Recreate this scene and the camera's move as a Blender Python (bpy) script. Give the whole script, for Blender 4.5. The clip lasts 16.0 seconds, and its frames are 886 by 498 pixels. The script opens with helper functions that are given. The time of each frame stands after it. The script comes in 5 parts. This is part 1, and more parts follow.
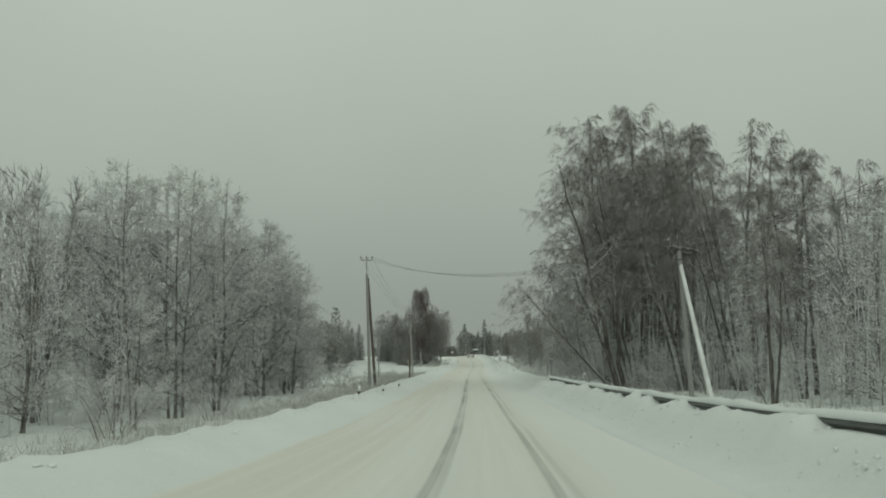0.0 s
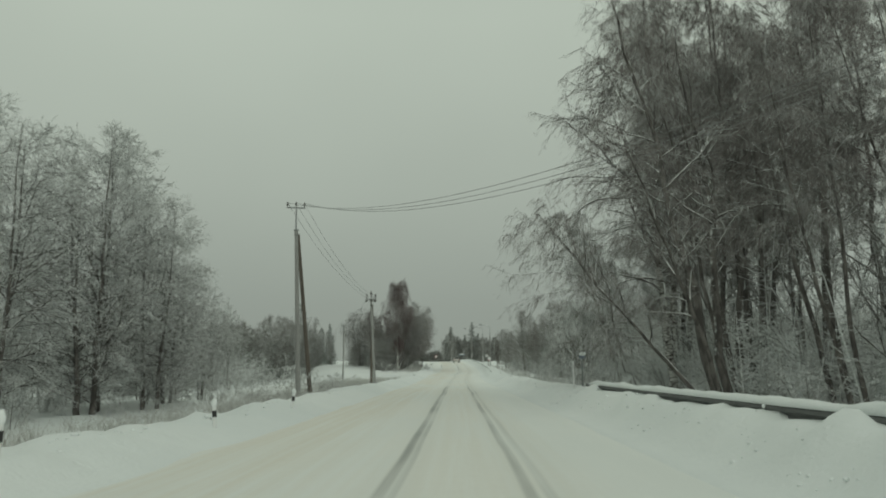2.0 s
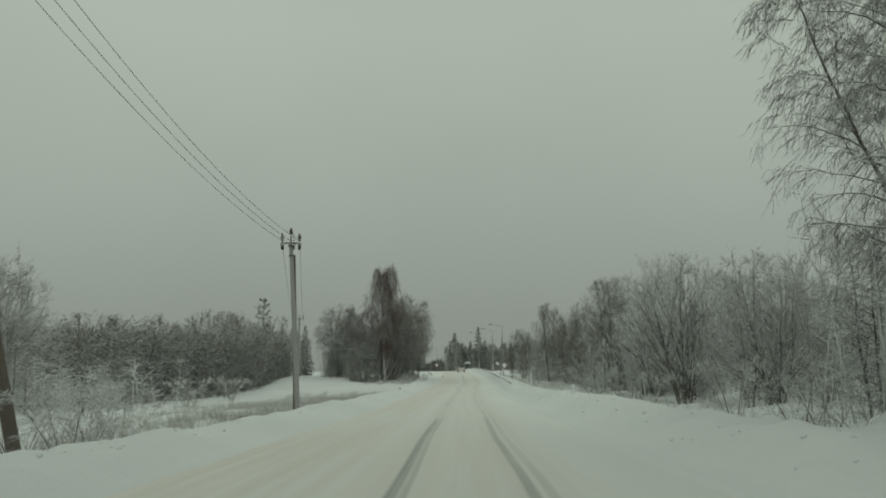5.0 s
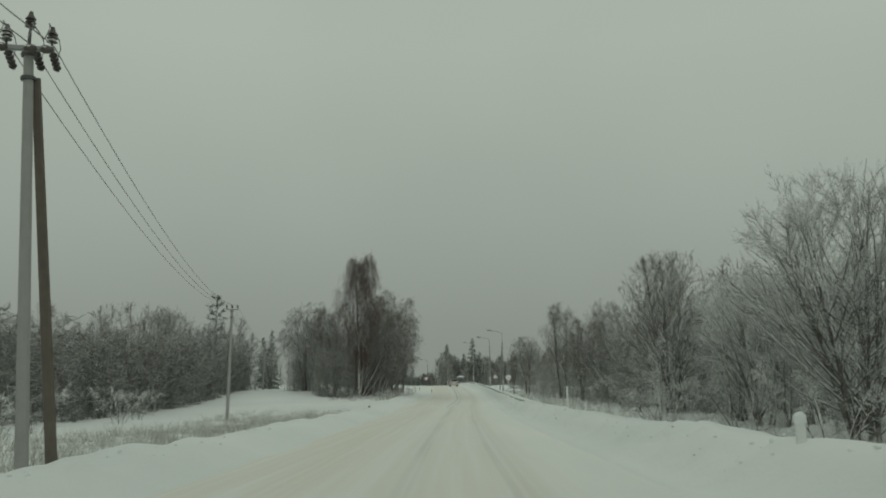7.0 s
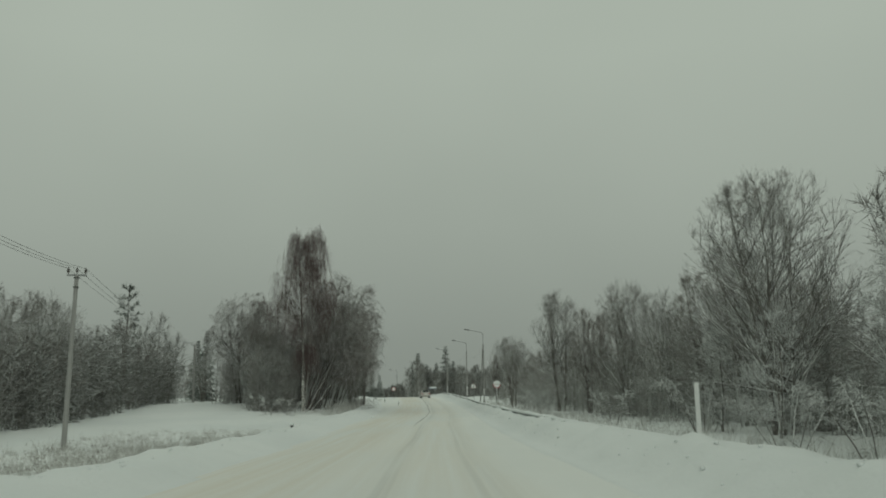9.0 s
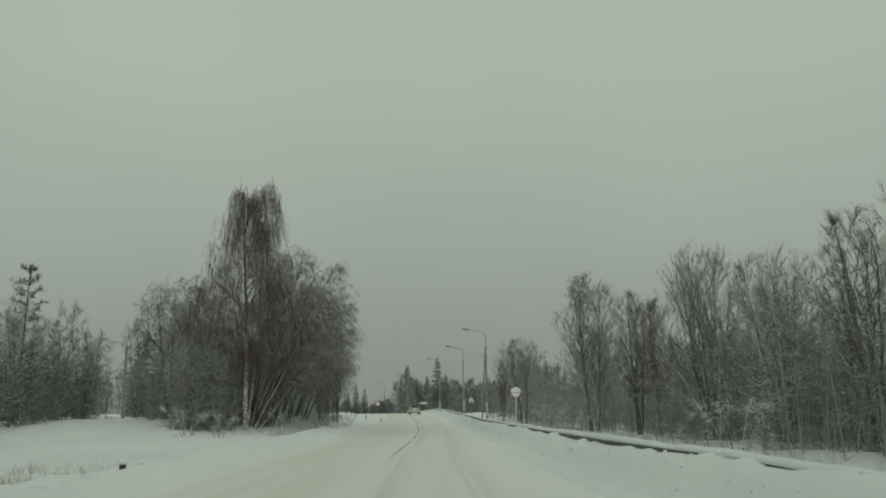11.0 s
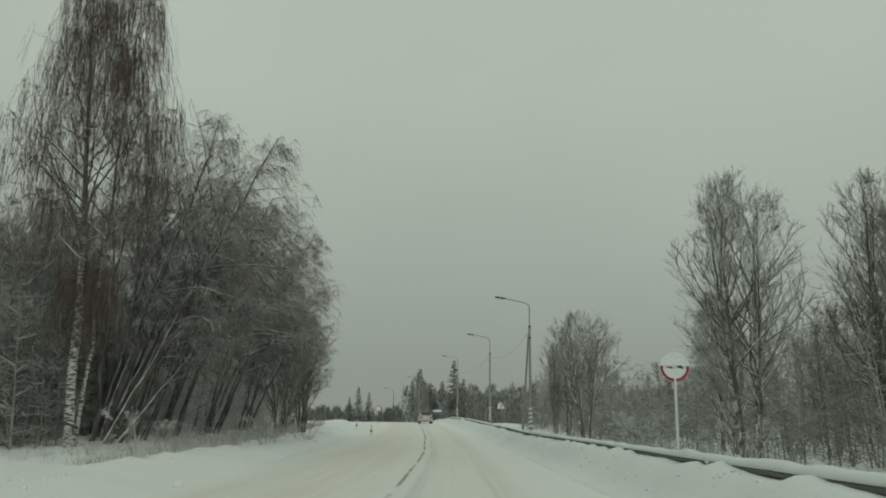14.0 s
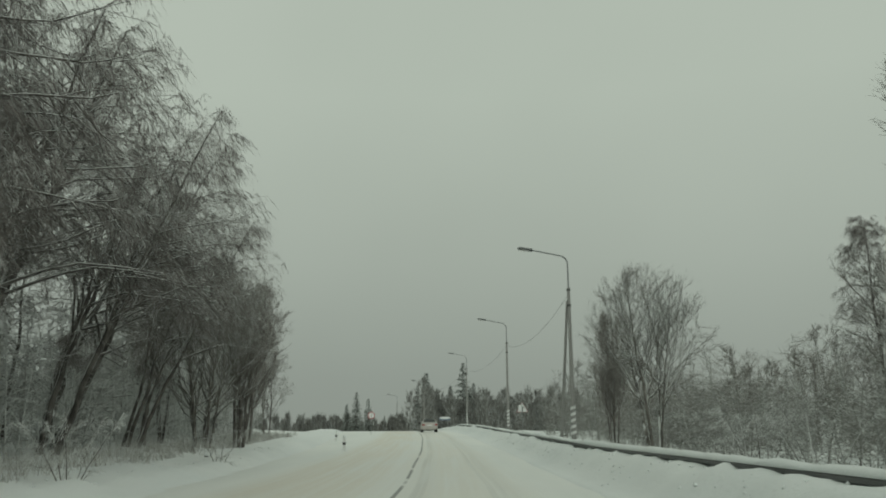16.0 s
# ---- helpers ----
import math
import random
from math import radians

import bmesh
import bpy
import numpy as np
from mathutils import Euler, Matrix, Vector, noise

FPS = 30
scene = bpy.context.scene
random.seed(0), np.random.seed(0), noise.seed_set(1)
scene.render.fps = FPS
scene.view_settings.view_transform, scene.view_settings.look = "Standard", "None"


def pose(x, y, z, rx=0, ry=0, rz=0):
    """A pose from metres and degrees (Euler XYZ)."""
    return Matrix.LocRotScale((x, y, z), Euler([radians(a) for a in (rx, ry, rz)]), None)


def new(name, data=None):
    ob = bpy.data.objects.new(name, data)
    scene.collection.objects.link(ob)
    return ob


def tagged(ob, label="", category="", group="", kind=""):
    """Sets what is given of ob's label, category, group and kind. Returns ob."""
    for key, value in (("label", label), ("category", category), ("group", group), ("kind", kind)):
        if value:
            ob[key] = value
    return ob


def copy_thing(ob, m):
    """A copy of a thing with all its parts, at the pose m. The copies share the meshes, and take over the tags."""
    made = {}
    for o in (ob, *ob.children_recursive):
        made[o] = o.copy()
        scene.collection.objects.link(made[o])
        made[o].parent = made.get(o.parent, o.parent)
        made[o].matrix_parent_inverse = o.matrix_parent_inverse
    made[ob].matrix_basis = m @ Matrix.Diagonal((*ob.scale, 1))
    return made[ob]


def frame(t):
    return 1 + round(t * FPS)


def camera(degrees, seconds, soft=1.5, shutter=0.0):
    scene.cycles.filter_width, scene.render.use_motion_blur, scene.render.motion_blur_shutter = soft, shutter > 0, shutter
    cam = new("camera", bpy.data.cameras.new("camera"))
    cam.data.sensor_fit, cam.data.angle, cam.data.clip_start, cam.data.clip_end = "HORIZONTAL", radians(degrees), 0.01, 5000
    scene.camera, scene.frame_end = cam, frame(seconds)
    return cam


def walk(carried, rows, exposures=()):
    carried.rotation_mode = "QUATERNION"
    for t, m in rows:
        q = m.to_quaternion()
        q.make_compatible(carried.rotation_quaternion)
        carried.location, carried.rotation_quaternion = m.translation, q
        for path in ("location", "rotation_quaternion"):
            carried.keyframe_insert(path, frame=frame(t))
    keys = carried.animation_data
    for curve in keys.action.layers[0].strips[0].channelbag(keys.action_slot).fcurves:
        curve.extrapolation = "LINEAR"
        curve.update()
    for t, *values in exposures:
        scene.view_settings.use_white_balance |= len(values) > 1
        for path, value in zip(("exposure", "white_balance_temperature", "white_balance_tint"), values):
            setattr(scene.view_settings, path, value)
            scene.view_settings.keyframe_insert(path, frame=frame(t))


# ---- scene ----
cam = camera(54.0, 16.0, soft=1.9)
# seconds, x, y, z, yaw, pitch, lean
ROWS = [
    (0, 1.044, -2.243, 0.515, 0.27, 7.23, 0.63),
    (0.5, 1.384, 4.344, 0.300, 0.28, 7.57, 0.37),
    (1, 1.679, 10.865, 0.140, 0.28, 7.72, 0.43),
    (1.5, 1.936, 17.317, 0.025, -0.04, 7.65, 1.15),
    (2, 2.163, 23.700, -0.056, -0.56, 7.68, 0.36),
    (2.5, 2.365, 30.013, -0.111, -0.83, 7.95, 0.35),
    (3, 2.548, 36.255, -0.149, -0.66, 7.97, 0.59),
    (3.5, 2.715, 42.426, -0.175, -0.51, 7.99, 0.50),
    (4, 2.872, 48.525, -0.193, -0.22, 8.13, 1.00),
    (6.5, 3.592, 77.963, -0.275, -0.42, 9.00, 0.63),
    (7, 3.737, 83.642, -0.297, -0.72, 9.38, 0.53),
    (7.5, 3.885, 89.253, -0.320, -1.18, 9.76, 0.37),
    (8, 4.038, 94.796, -0.344, -1.54, 9.97, 1.28),
    (8.5, 4.194, 100.274, -0.366, -2.13, 10.04, 1.18),
    (9, 4.355, 105.685, -0.386, -2.55, 10.18, 0.85),
    (9.5, 4.521, 111.032, -0.402, -2.96, 10.47, 0.94),
    (12, 5.429, 136.801, -0.376, -3.11, 11.82, 0.27),
    (12.5, 5.628, 141.763, -0.344, -2.66, 12.03, -0.44),
    (13, 5.834, 146.659, -0.305, -2.27, 12.00, -0.12),
    (13.5, 6.047, 151.491, -0.259, -2.21, 11.99, -0.04),
    (14, 6.271, 156.255, -0.210, -2.21, 11.96, -0.52),
    (14.5, 6.505, 160.951, -0.160, -2.14, 11.95, -0.40),
    (15, 6.752, 165.576, -0.115, -2.04, 11.98, 0.33),
    (15.5, 7.014, 170.129, -0.080, -2.03, 12.23, 0.20),
    (16, 7.296, 174.607, -0.063, -1.54, 12.52, 0.37),
]
walk(cam, [(t, pose(x, y, z, 90 + pitch, lean, yaw)) for t, x, y, z, yaw, pitch, lean in ROWS],
     exposures=[(0.0, 0.16, 6500, 3), (3.0, 0.14, 6500, 3), (5.0, 0.0, 6500, 3), (9.0, -0.07, 6500, 3), (12.5, 0.03, 6500, 3), (16.0, 0.08, 6500, 3)])

# ---- world and light: an even overcast winter sky ----
SUN_TURN = radians(200)
world = bpy.data.worlds.new("overcast_sky")
scene.world = world
world.use_nodes = True
wn, wl = world.node_tree.nodes, world.node_tree.links
wn.clear()
w_out = wn.new("ShaderNodeOutputWorld")
w_bg = wn.new("ShaderNodeBackground")
w_sky = wn.new("ShaderNodeTexSky")
w_sky.sky_type = "NISHITA"
w_sky.sun_disc = False
w_sky.sun_elevation = radians(24)
w_sky.sun_rotation = SUN_TURN
w_sky.air_density, w_sky.dust_density = 1.0, 6.0
w_grey = wn.new("ShaderNodeRGBToBW")
w_scale = wn.new("ShaderNodeMath")
w_scale.operation = "MULTIPLY"
w_scale.inputs[1].default_value = 0.012
w_co = wn.new("ShaderNodeTexCoord")
w_sep = wn.new("ShaderNodeSeparateXYZ")
w_ramp = wn.new("ShaderNodeValToRGB")
w_noise = wn.new("ShaderNodeTexNoise")
w_noise.inputs["Scale"].default_value = 2.2
w_noise.inputs["Detail"].default_value = 3.0
w_mix = wn.new("ShaderNodeMix")
w_mix.data_type = "RGBA"
w_mix.inputs[0].default_value = 0.12
w_cloud = wn.new("ShaderNodeMix")
w_cloud.data_type = "RGBA"
w_cloud.blend_type = "OVERLAY"
w_cloud.inputs[0].default_value = 0.10
r = w_ramp.color_ramp
r.elements[0].position, r.elements[0].color = 0.0, (0.285, 0.308, 0.280, 1)
r.elements[1].position, r.elements[1].color = 1.0, (0.50, 0.54, 0.48, 1)
for p, c in ((0.07, (0.312, 0.338, 0.308)), (0.20, (0.395, 0.428, 0.386)), (0.38, (0.470, 0.510, 0.455))):
    e = r.elements.new(p)
    e.color = (*c, 1)
wl.new(w_co.outputs["Generated"], w_sep.inputs[0])
wl.new(w_sep.outputs["Z"], w_ramp.inputs[0])
wl.new(w_sky.outputs[0], w_grey.inputs[0])
wl.new(w_grey.outputs[0], w_scale.inputs[0])
wl.new(w_co.outputs["Generated"], w_noise.inputs["Vector"])
wl.new(w_ramp.outputs[0], w_cloud.inputs[6])
wl.new(w_noise.outputs["Fac"], w_cloud.inputs[7])
wl.new(w_cloud.outputs[2], w_mix.inputs[6])
wl.new(w_scale.outputs[0], w_mix.inputs[7])
wl.new(w_mix.outputs[2], w_bg.inputs["Color"])
w_bg.inputs["Strength"].default_value = 1.0
wl.new(w_bg.outputs[0], w_out.inputs["Surface"])

sun_data = bpy.data.lights.new("sun", "SUN")
sun_data.energy, sun_data.angle, sun_data.color = 0.5, radians(60), (1.0, 0.98, 0.93)
sun = new("sun", sun_data)
sun.matrix_world = pose(0, 0, 60, 66, 0, 200 - 180)

# ---- materials ----
def material(name, rough=0.8, metal=0.0):
    m = bpy.data.materials.new(name)
    m.use_nodes = True
    n = m.node_tree.nodes
    b = n["Principled BSDF"]
    b.inputs["Roughness"].default_value = rough
    b.inputs["Metallic"].default_value = metal
    return m, n, m.node_tree.links, b


def noise_node(n, l, scale, detail=4.0, vector=None, rough=0.55):
    t = n.new("ShaderNodeTexNoise")
    t.inputs["Scale"].default_value = scale
    t.inputs["Detail"].default_value = detail
    t.inputs["Roughness"].default_value = rough
    if vector is not None:
        l.new(vector, t.inputs["Vector"])
    return t.outputs["Fac"]


def ramp_node(n, l, value, stops):
    t = n.new("ShaderNodeValToRGB")
    e = t.color_ramp.elements
    e[0].position, e[0].color = stops[0][0], (*stops[0][1], 1)
    e[1].position, e[1].color = stops[-1][0], (*stops[-1][1], 1)
    for p, c in stops[1:-1]:
        e.new(p).color = (*c, 1)
    l.new(value, t.inputs[0])
    return t.outputs[0]


def mix_node(n, l, fac, a, b, blend="MIX"):
    t = n.new("ShaderNodeMix")
    t.data_type, t.blend_type = "RGBA", blend
    for i, v in ((0, fac), (6, a), (7, b)):
        if isinstance(v, (int, float)):
            t.inputs[i].default_value = v
        elif isinstance(v, tuple):
            t.inputs[i].default_value = (*v, 1)
        else:
            l.new(v, t.inputs[i])
    return t.outputs[2]


def math_node(n, l, op, a, b=0.0, c=0.0, clamp=False):
    t = n.new("ShaderNodeMath")
    t.operation, t.use_clamp = op, clamp
    for i, v in enumerate((a, b, c)):
        if isinstance(v, (int, float)):
            t.inputs[i].default_value = v
        else:
            l.new(v, t.inputs[i])
    return t.outputs[0]


def smooth_node(n, l, value, lo, hi):
    t = n.new("ShaderNodeMapRange")
    t.interpolation_type = "SMOOTHSTEP"
    l.new(value, t.inputs[0])
    t.inputs[1].default_value, t.inputs[2].default_value = lo, hi
    return t.outputs[0]


def bump_node(n, l, b, height, strength, distance):
    t = n.new("ShaderNodeBump")
    t.inputs["Strength"].default_value = strength
    t.inputs["Distance"].default_value = distance
    l.new(height, t.inputs["Height"])
    l.new(t.outputs[0], b.inputs["Normal"])


def object_vector(n):
    return n.new("ShaderNodeTexCoord").outputs["Object"]


def plain_material(name, light, dark, scale=6.0, rough=0.7, metal=0.0, bump=0.2, snow=0.0):
    """A weathered surface: two tones at two scales, and snow on what faces up."""
    m, n, l, b = material(name, rough, metal)
    v = object_vector(n)
    big, fine = noise_node(n, l, scale, 4, v), noise_node(n, l, scale * 9, 5, v)
    c = mix_node(n, l, big, dark, light)
    c = mix_node(n, l, math_node(n, l, "MULTIPLY", fine, 0.35), c, dark)
    if snow:
        g = n.new("ShaderNodeNewGeometry")
        s = n.new("ShaderNodeSeparateXYZ")
        l.new(g.outputs["Normal"], s.inputs[0])
        up = math_node(n, l, "ADD", s.outputs["Z"], math_node(n, l, "MULTIPLY", math_node(n, l, "SUBTRACT", big, 0.5), 0.9))
        k = smooth_node(n, l, up, 0.75 - snow * 0.6, 0.95 - snow * 0.5)
        c = mix_node(n, l, k, c, (0.80, 0.83, 0.82))
    l.new(c, b.inputs["Base Color"])
    bump_node(n, l, b, fine, bump, 0.01)
    return m


def snow_material():
    m, n, l, b = material("snow", 0.65)
    v = object_vector(n)
    big, mid, fine = noise_node(n, l, 0.12, 5, v), noise_node(n, l, 1.3, 5, v), noise_node(n, l, 14, 4, v)
    c = ramp_node(n, l, big, ((0.3, (0.74, 0.77, 0.77)), (0.7, (0.83, 0.85, 0.84))))
    c = mix_node(n, l, math_node(n, l, "MULTIPLY", mid, 0.25), c, (0.66, 0.69, 0.69))
    l.new(c, b.inputs["Base Color"])
    b.inputs["Specular IOR Level"].default_value = 0.25
    h = math_node(n, l, "ADD", math_node(n, l, "MULTIPLY", mid, 1.0), math_node(n, l, "MULTIPLY", fine, 0.25))
    bump_node(n, l, b, h, 0.5, 0.14)
    return m


def road_material():
    """Packed snow: wheel tracks, tan sanded stripes and pale loose snow, running along the road."""
    m, n, l, b = material("packed_snow", 0.6)
    uv = n.new("ShaderNodeUVMap")
    uv.uv_map = "across_along"
    s = n.new("ShaderNodeSeparateXYZ")
    l.new(uv.outputs[0], s.inputs[0])
    u, y = s.outputs["X"], s.outputs["Y"]

    def along(su, sy, detail):
        t = n.new("ShaderNodeMapping")
        t.inputs["Scale"].default_value = (su, sy, 1)
        l.new(uv.outputs[0], t.inputs[0])
        return noise_node(n, l, 1.0, detail, t.outputs[0])

    wob = math_node(n, l, "MULTIPLY", math_node(n, l, "SUBTRACT", along(0.02, 0.03, 2), 0.5), 0.4)
    streak, patch, grain = along(5.0, 0.06, 4), along(0.35, 0.05, 4), along(9.0, 3.0, 5)
    us = math_node(n, l, "ADD", u, wob)

    def stripe(at, half, soft):
        d = math_node(n, l, "ABSOLUTE", math_node(n, l, "SUBTRACT", us, at))
        return math_node(n, l, "SUBTRACT", 1.0, smooth_node(n, l, d, half, half + soft))

    def add(*v):
        t = v[0]
        for q in v[1:]:
            t = math_node(n, l, "ADD", t, q, clamp=True)
        return t

    pale = ramp_node(n, l, patch, ((0.3, (0.75, 0.77, 0.75)), (0.7, (0.83, 0.84, 0.81))))
    tan = mix_node(n, l, grain, (0.655, 0.605, 0.515), (0.75, 0.712, 0.63))
    worn = add(math_node(n, l, "MULTIPLY", stripe(0.0, 0.9, 1.0), 0.45), math_node(n, l, "MULTIPLY", stripe(-3.2, 0.9, 1.2), 0.75))
    worn = math_node(n, l, "MULTIPLY", worn, smooth_node(n, l, math_node(n, l, "ADD", math_node(n, l, "MULTIPLY", streak, 0.6), math_node(n, l, "MULTIPLY", patch, 0.6)), 0.35, 0.75))
    c = mix_node(n, l, worn, pale, tan)
    cut = smooth_node(n, l, math_node(n, l, "ADD", math_node(n, l, "MULTIPLY", along(0.2, 0.09, 3), 0.7), math_node(n, l, "MULTIPLY", streak, 0.4)), 0.42, 0.68)
    fresh = math_node(n, l, "SUBTRACT", 1.0, math_node(n, l, "MULTIPLY", smooth_node(n, l, y, 75, 100), 0.75))
    again = math_node(n, l, "MULTIPLY", smooth_node(n, l, y, 148, 165), 1.0)
    left = add(stripe(-0.82, 0.035, 0.07), math_node(n, l, "MULTIPLY", stripe(-0.68, 0.02, 0.06), 0.6))
    right = add(stripe(0.72, 0.035, 0.07), math_node(n, l, "MULTIPLY", stripe(0.92, 0.02, 0.07), 0.5))
    seam = math_node(n, l, "MULTIPLY", stripe(-1.16, 0.018, 0.045), math_node(n, l, "MULTIPLY", again, smooth_node(n, l, along(0.3, 0.25, 3), 0.34, 0.52)))
    left = math_node(n, l, "MULTIPLY", left, fresh)
    right = math_node(n, l, "MULTIPLY", right, fresh)
    tracks = math_node(n, l, "MULTIPLY", add(left, math_node(n, l, "MULTIPLY", right, 0.7)), math_node(n, l, "ADD", 0.32, math_node(n, l, "MULTIPLY", cut, 0.6)))
    c = mix_node(n, l, tracks, c, (0.26, 0.27, 0.26))
    c = mix_node(n, l, math_node(n, l, "MULTIPLY", seam, 0.8), c, (0.13, 0.135, 0.13))
    soft = add(stripe(-0.78, 0.18, 0.3), stripe(0.87, 0.18, 0.3))
    c = mix_node(n, l, math_node(n, l, "MULTIPLY", soft, 0.12), c, (0.60, 0.61, 0.58))
    l.new(c, b.inputs["Base Color"])
    b.inputs["Specular IOR Level"].default_value = 0.3
    h = math_node(n, l, "SUBTRACT", math_node(n, l, "ADD", math_node(n, l, "MULTIPLY", streak, 0.5), math_node(n, l, "MULTIPLY", grain, 0.3)), soft)
    bump_node(n, l, b, h, 0.26, 0.05)
    return m


def twig_material(name, bark, frost, share, warm=0.0):
    """Fine twigs, part bare bark and part hoar frost, in drifts through the crown."""
    m, n, l, b = material(name, 0.85)
    v = object_vector(n)
    g = n.new("ShaderNodeNewGeometry")
    s = n.new("ShaderNodeSeparateXYZ")
    l.new(g.outputs["Normal"], s.inputs[0])
    drift = noise_node(n, l, 0.55, 3, v)
    island = g.outputs["Random Per Island"]
    k = math_node(n, l, "ADD", math_node(n, l, "MULTIPLY", drift, 1.0), math_node(n, l, "MULTIPLY", island, 0.45))
    k = math_node(n, l, "ADD", k, math_node(n, l, "MULTIPLY", s.outputs["Z"], 0.25))
    k = smooth_node(n, l, k, 0.95 - share, 1.55 - share)
    own = n.new("ShaderNodeObjectInfo").outputs["Random"]
    k = math_node(n, l, "MULTIPLY", k, math_node(n, l, "ADD", 0.8, math_node(n, l, "MULTIPLY", own, 0.4)), clamp=True)
    l.new(mix_node(n, l, k, bark, frost), b.inputs["Base Color"])
    b.inputs["Specular IOR Level"].default_value = 0.1
    return m


def bark_material(name, light, dark, snow=0.55, birch=False):
    m, n, l, b = material(name, 0.9)
    v = object_vector(n)
    mp = n.new("ShaderNodeMapping")
    mp.inputs["Scale"].default_value = (1, 1, 3.2 if birch else 0.35)
    l.new(v, mp.inputs[0])
    rough, fine = noise_node(n, l, 5.0, 5, mp.outputs[0]), noise_node(n, l, 40, 4, v)
    c = ramp_node(n, l, rough, ((0.42, dark), (0.58, light)))
    if birch:
        # young bark high on the stem is brown, not white
        z = n.new("ShaderNodeSeparateXYZ")
        l.new(v, z.inputs[0])
        c = mix_node(n, l, math_node(n, l, "MULTIPLY", smooth_node(n, l, z.outputs["Z"], 4.5, 8.5), 0.85), c, (0.10, 0.08, 0.07))
    g = n.new("ShaderNodeNewGeometry")
    s = n.new("ShaderNodeSeparateXYZ")
    l.new(g.outputs["Normal"], s.inputs[0])
    up = math_node(n, l, "ADD", s.outputs["Z"], math_node(n, l, "MULTIPLY", math_node(n, l, "SUBTRACT", noise_node(n, l, 2.5, 4, v), 0.5), 1.0))
    side = math_node(n, l, "MULTIPLY", s.outputs["X"], -0.25)
    k = smooth_node(n, l, math_node(n, l, "ADD", up, side), 0.75 - snow, 0.95 - snow)
    l.new(mix_node(n, l, k, c, (0.78, 0.80, 0.79)), b.inputs["Base Color"])
    bump_node(n, l, b, math_node(n, l, "ADD", rough, fine), 0.6, 0.02)
    return m


SNOW = snow_material()
ROAD = road_material()
BARK_DARK = bark_material("dark_bark", (0.16, 0.148, 0.135), (0.075, 0.069, 0.063), 0.40)
BARK_SNOWY = bark_material("snow_lined_bark", (0.15, 0.14, 0.128), (0.065, 0.06, 0.055), 0.52)
BARK_GREY = bark_material("grey_bark", (0.20, 0.19, 0.17), (0.095, 0.088, 0.08), 0.60)
BARK_BIRCH = bark_material("birch_bark", (0.52, 0.52, 0.49), (0.05, 0.045, 0.04), 0.12, True)
TWIG_DARK = twig_material("dark_twigs", (0.178, 0.162, 0.153), (0.48, 0.49, 0.48), 0.35)
TWIG_GREY = twig_material("grey_twigs", (0.18, 0.168, 0.156), (0.54, 0.56, 0.55), 0.50)
TWIG_FROST = twig_material("frosted_twigs", (0.235, 0.23, 0.215), (0.66, 0.68, 0.67), 0.70)
TWIG_WARM = twig_material("birch_twigs", (0.118, 0.09, 0.086), (0.40, 0.39, 0.385), 0.16)
TWIG_BROWN = twig_material("brown_twigs", (0.185, 0.172, 0.155), (0.42, 0.42, 0.405), 0.36)
# Far wood: snow on twigs, with distance haze put into the pale, low-contrast tones.
TWIG_FAR = twig_material("hazed_snowy_wood", (0.18, 0.18, 0.168), (0.42, 0.435, 0.425), 0.40)
# Rimed twigs whose raised, even tones also hold painted haze.
TWIG_PALE = twig_material("hazed_rimed_saplings", (0.235, 0.23, 0.215), (0.46, 0.475, 0.46), 0.45)
NEEDLES = twig_material("fir_needles", (0.06, 0.075, 0.06), (0.50, 0.53, 0.51), 0.46)
DRY_GRASS = twig_material("dry_grass", (0.20, 0.185, 0.16), (0.58, 0.59, 0.57), 0.58)
CONCRETE = plain_material("concrete", (0.37, 0.37, 0.355), (0.24, 0.24, 0.23), 3.0, 0.85, bump=0.4, snow=0.35)
CONCRETE_SNOWY = plain_material("rimed_concrete", (0.78, 0.79, 0.78), (0.60, 0.61, 0.60), 1.5, 0.8, bump=0.3, snow=0.9)
TIMBER = plain_material("weathered_timber", (0.20, 0.17, 0.14), (0.09, 0.08, 0.07), 4.0, 0.9, bump=0.5, snow=0.3)
STEEL = plain_material("galvanised_steel", (0.36, 0.37, 0.37), (0.20, 0.21, 0.21), 2.0, 0.55, 0.6, 0.1, snow=0.2)
RAIL_STEEL = plain_material("rail_steel", (0.16, 0.165, 0.16), (0.09, 0.095, 0.092), 2.5, 0.6, 0.3, 0.15)
DULL_STEEL = plain_material("dull_steel", (0.13, 0.135, 0.13), (0.075, 0.08, 0.077), 2.5, 0.6, 0.4, 0.15, snow=0.25)
WIRE = plain_material("wire", (0.30, 0.30, 0.30), (0.18, 0.18, 0.18), 3.0, 0.7, 0.0)
CERAMIC = plain_material("brown_porcelain", (0.10, 0.085, 0.075), (0.05, 0.045, 0.04), 5.0, 0.3, snow=0.35)
WHITE_PAINT = plain_material("white_paint", (0.82, 0.83, 0.82), (0.66, 0.67, 0.66), 5.0, 0.5)
BLACK_PAINT = plain_material("black_paint", (0.035, 0.035, 0.035), (0.02, 0.02, 0.02), 5.0, 0.5)
RED_PAINT = plain_material("red_paint", (0.42, 0.03, 0.045), (0.30, 0.02, 0.03), 4.0, 0.45)
BLUE_PAINT = plain_material("blue_paint", (0.20, 0.25, 0.31), (0.15, 0.19, 0.25), 4.0, 0.45)
GREY_PAINT = plain_material("grey_paint", (0.24, 0.25, 0.25), (0.14, 0.15, 0.15), 4.0, 0.6, snow=0.2)
CAR_PAINT = plain_material("beige_car_paint", (0.50, 0.48, 0.45), (0.40, 0.385, 0.36), 1.5, 0.35, 0.2, 0.02)
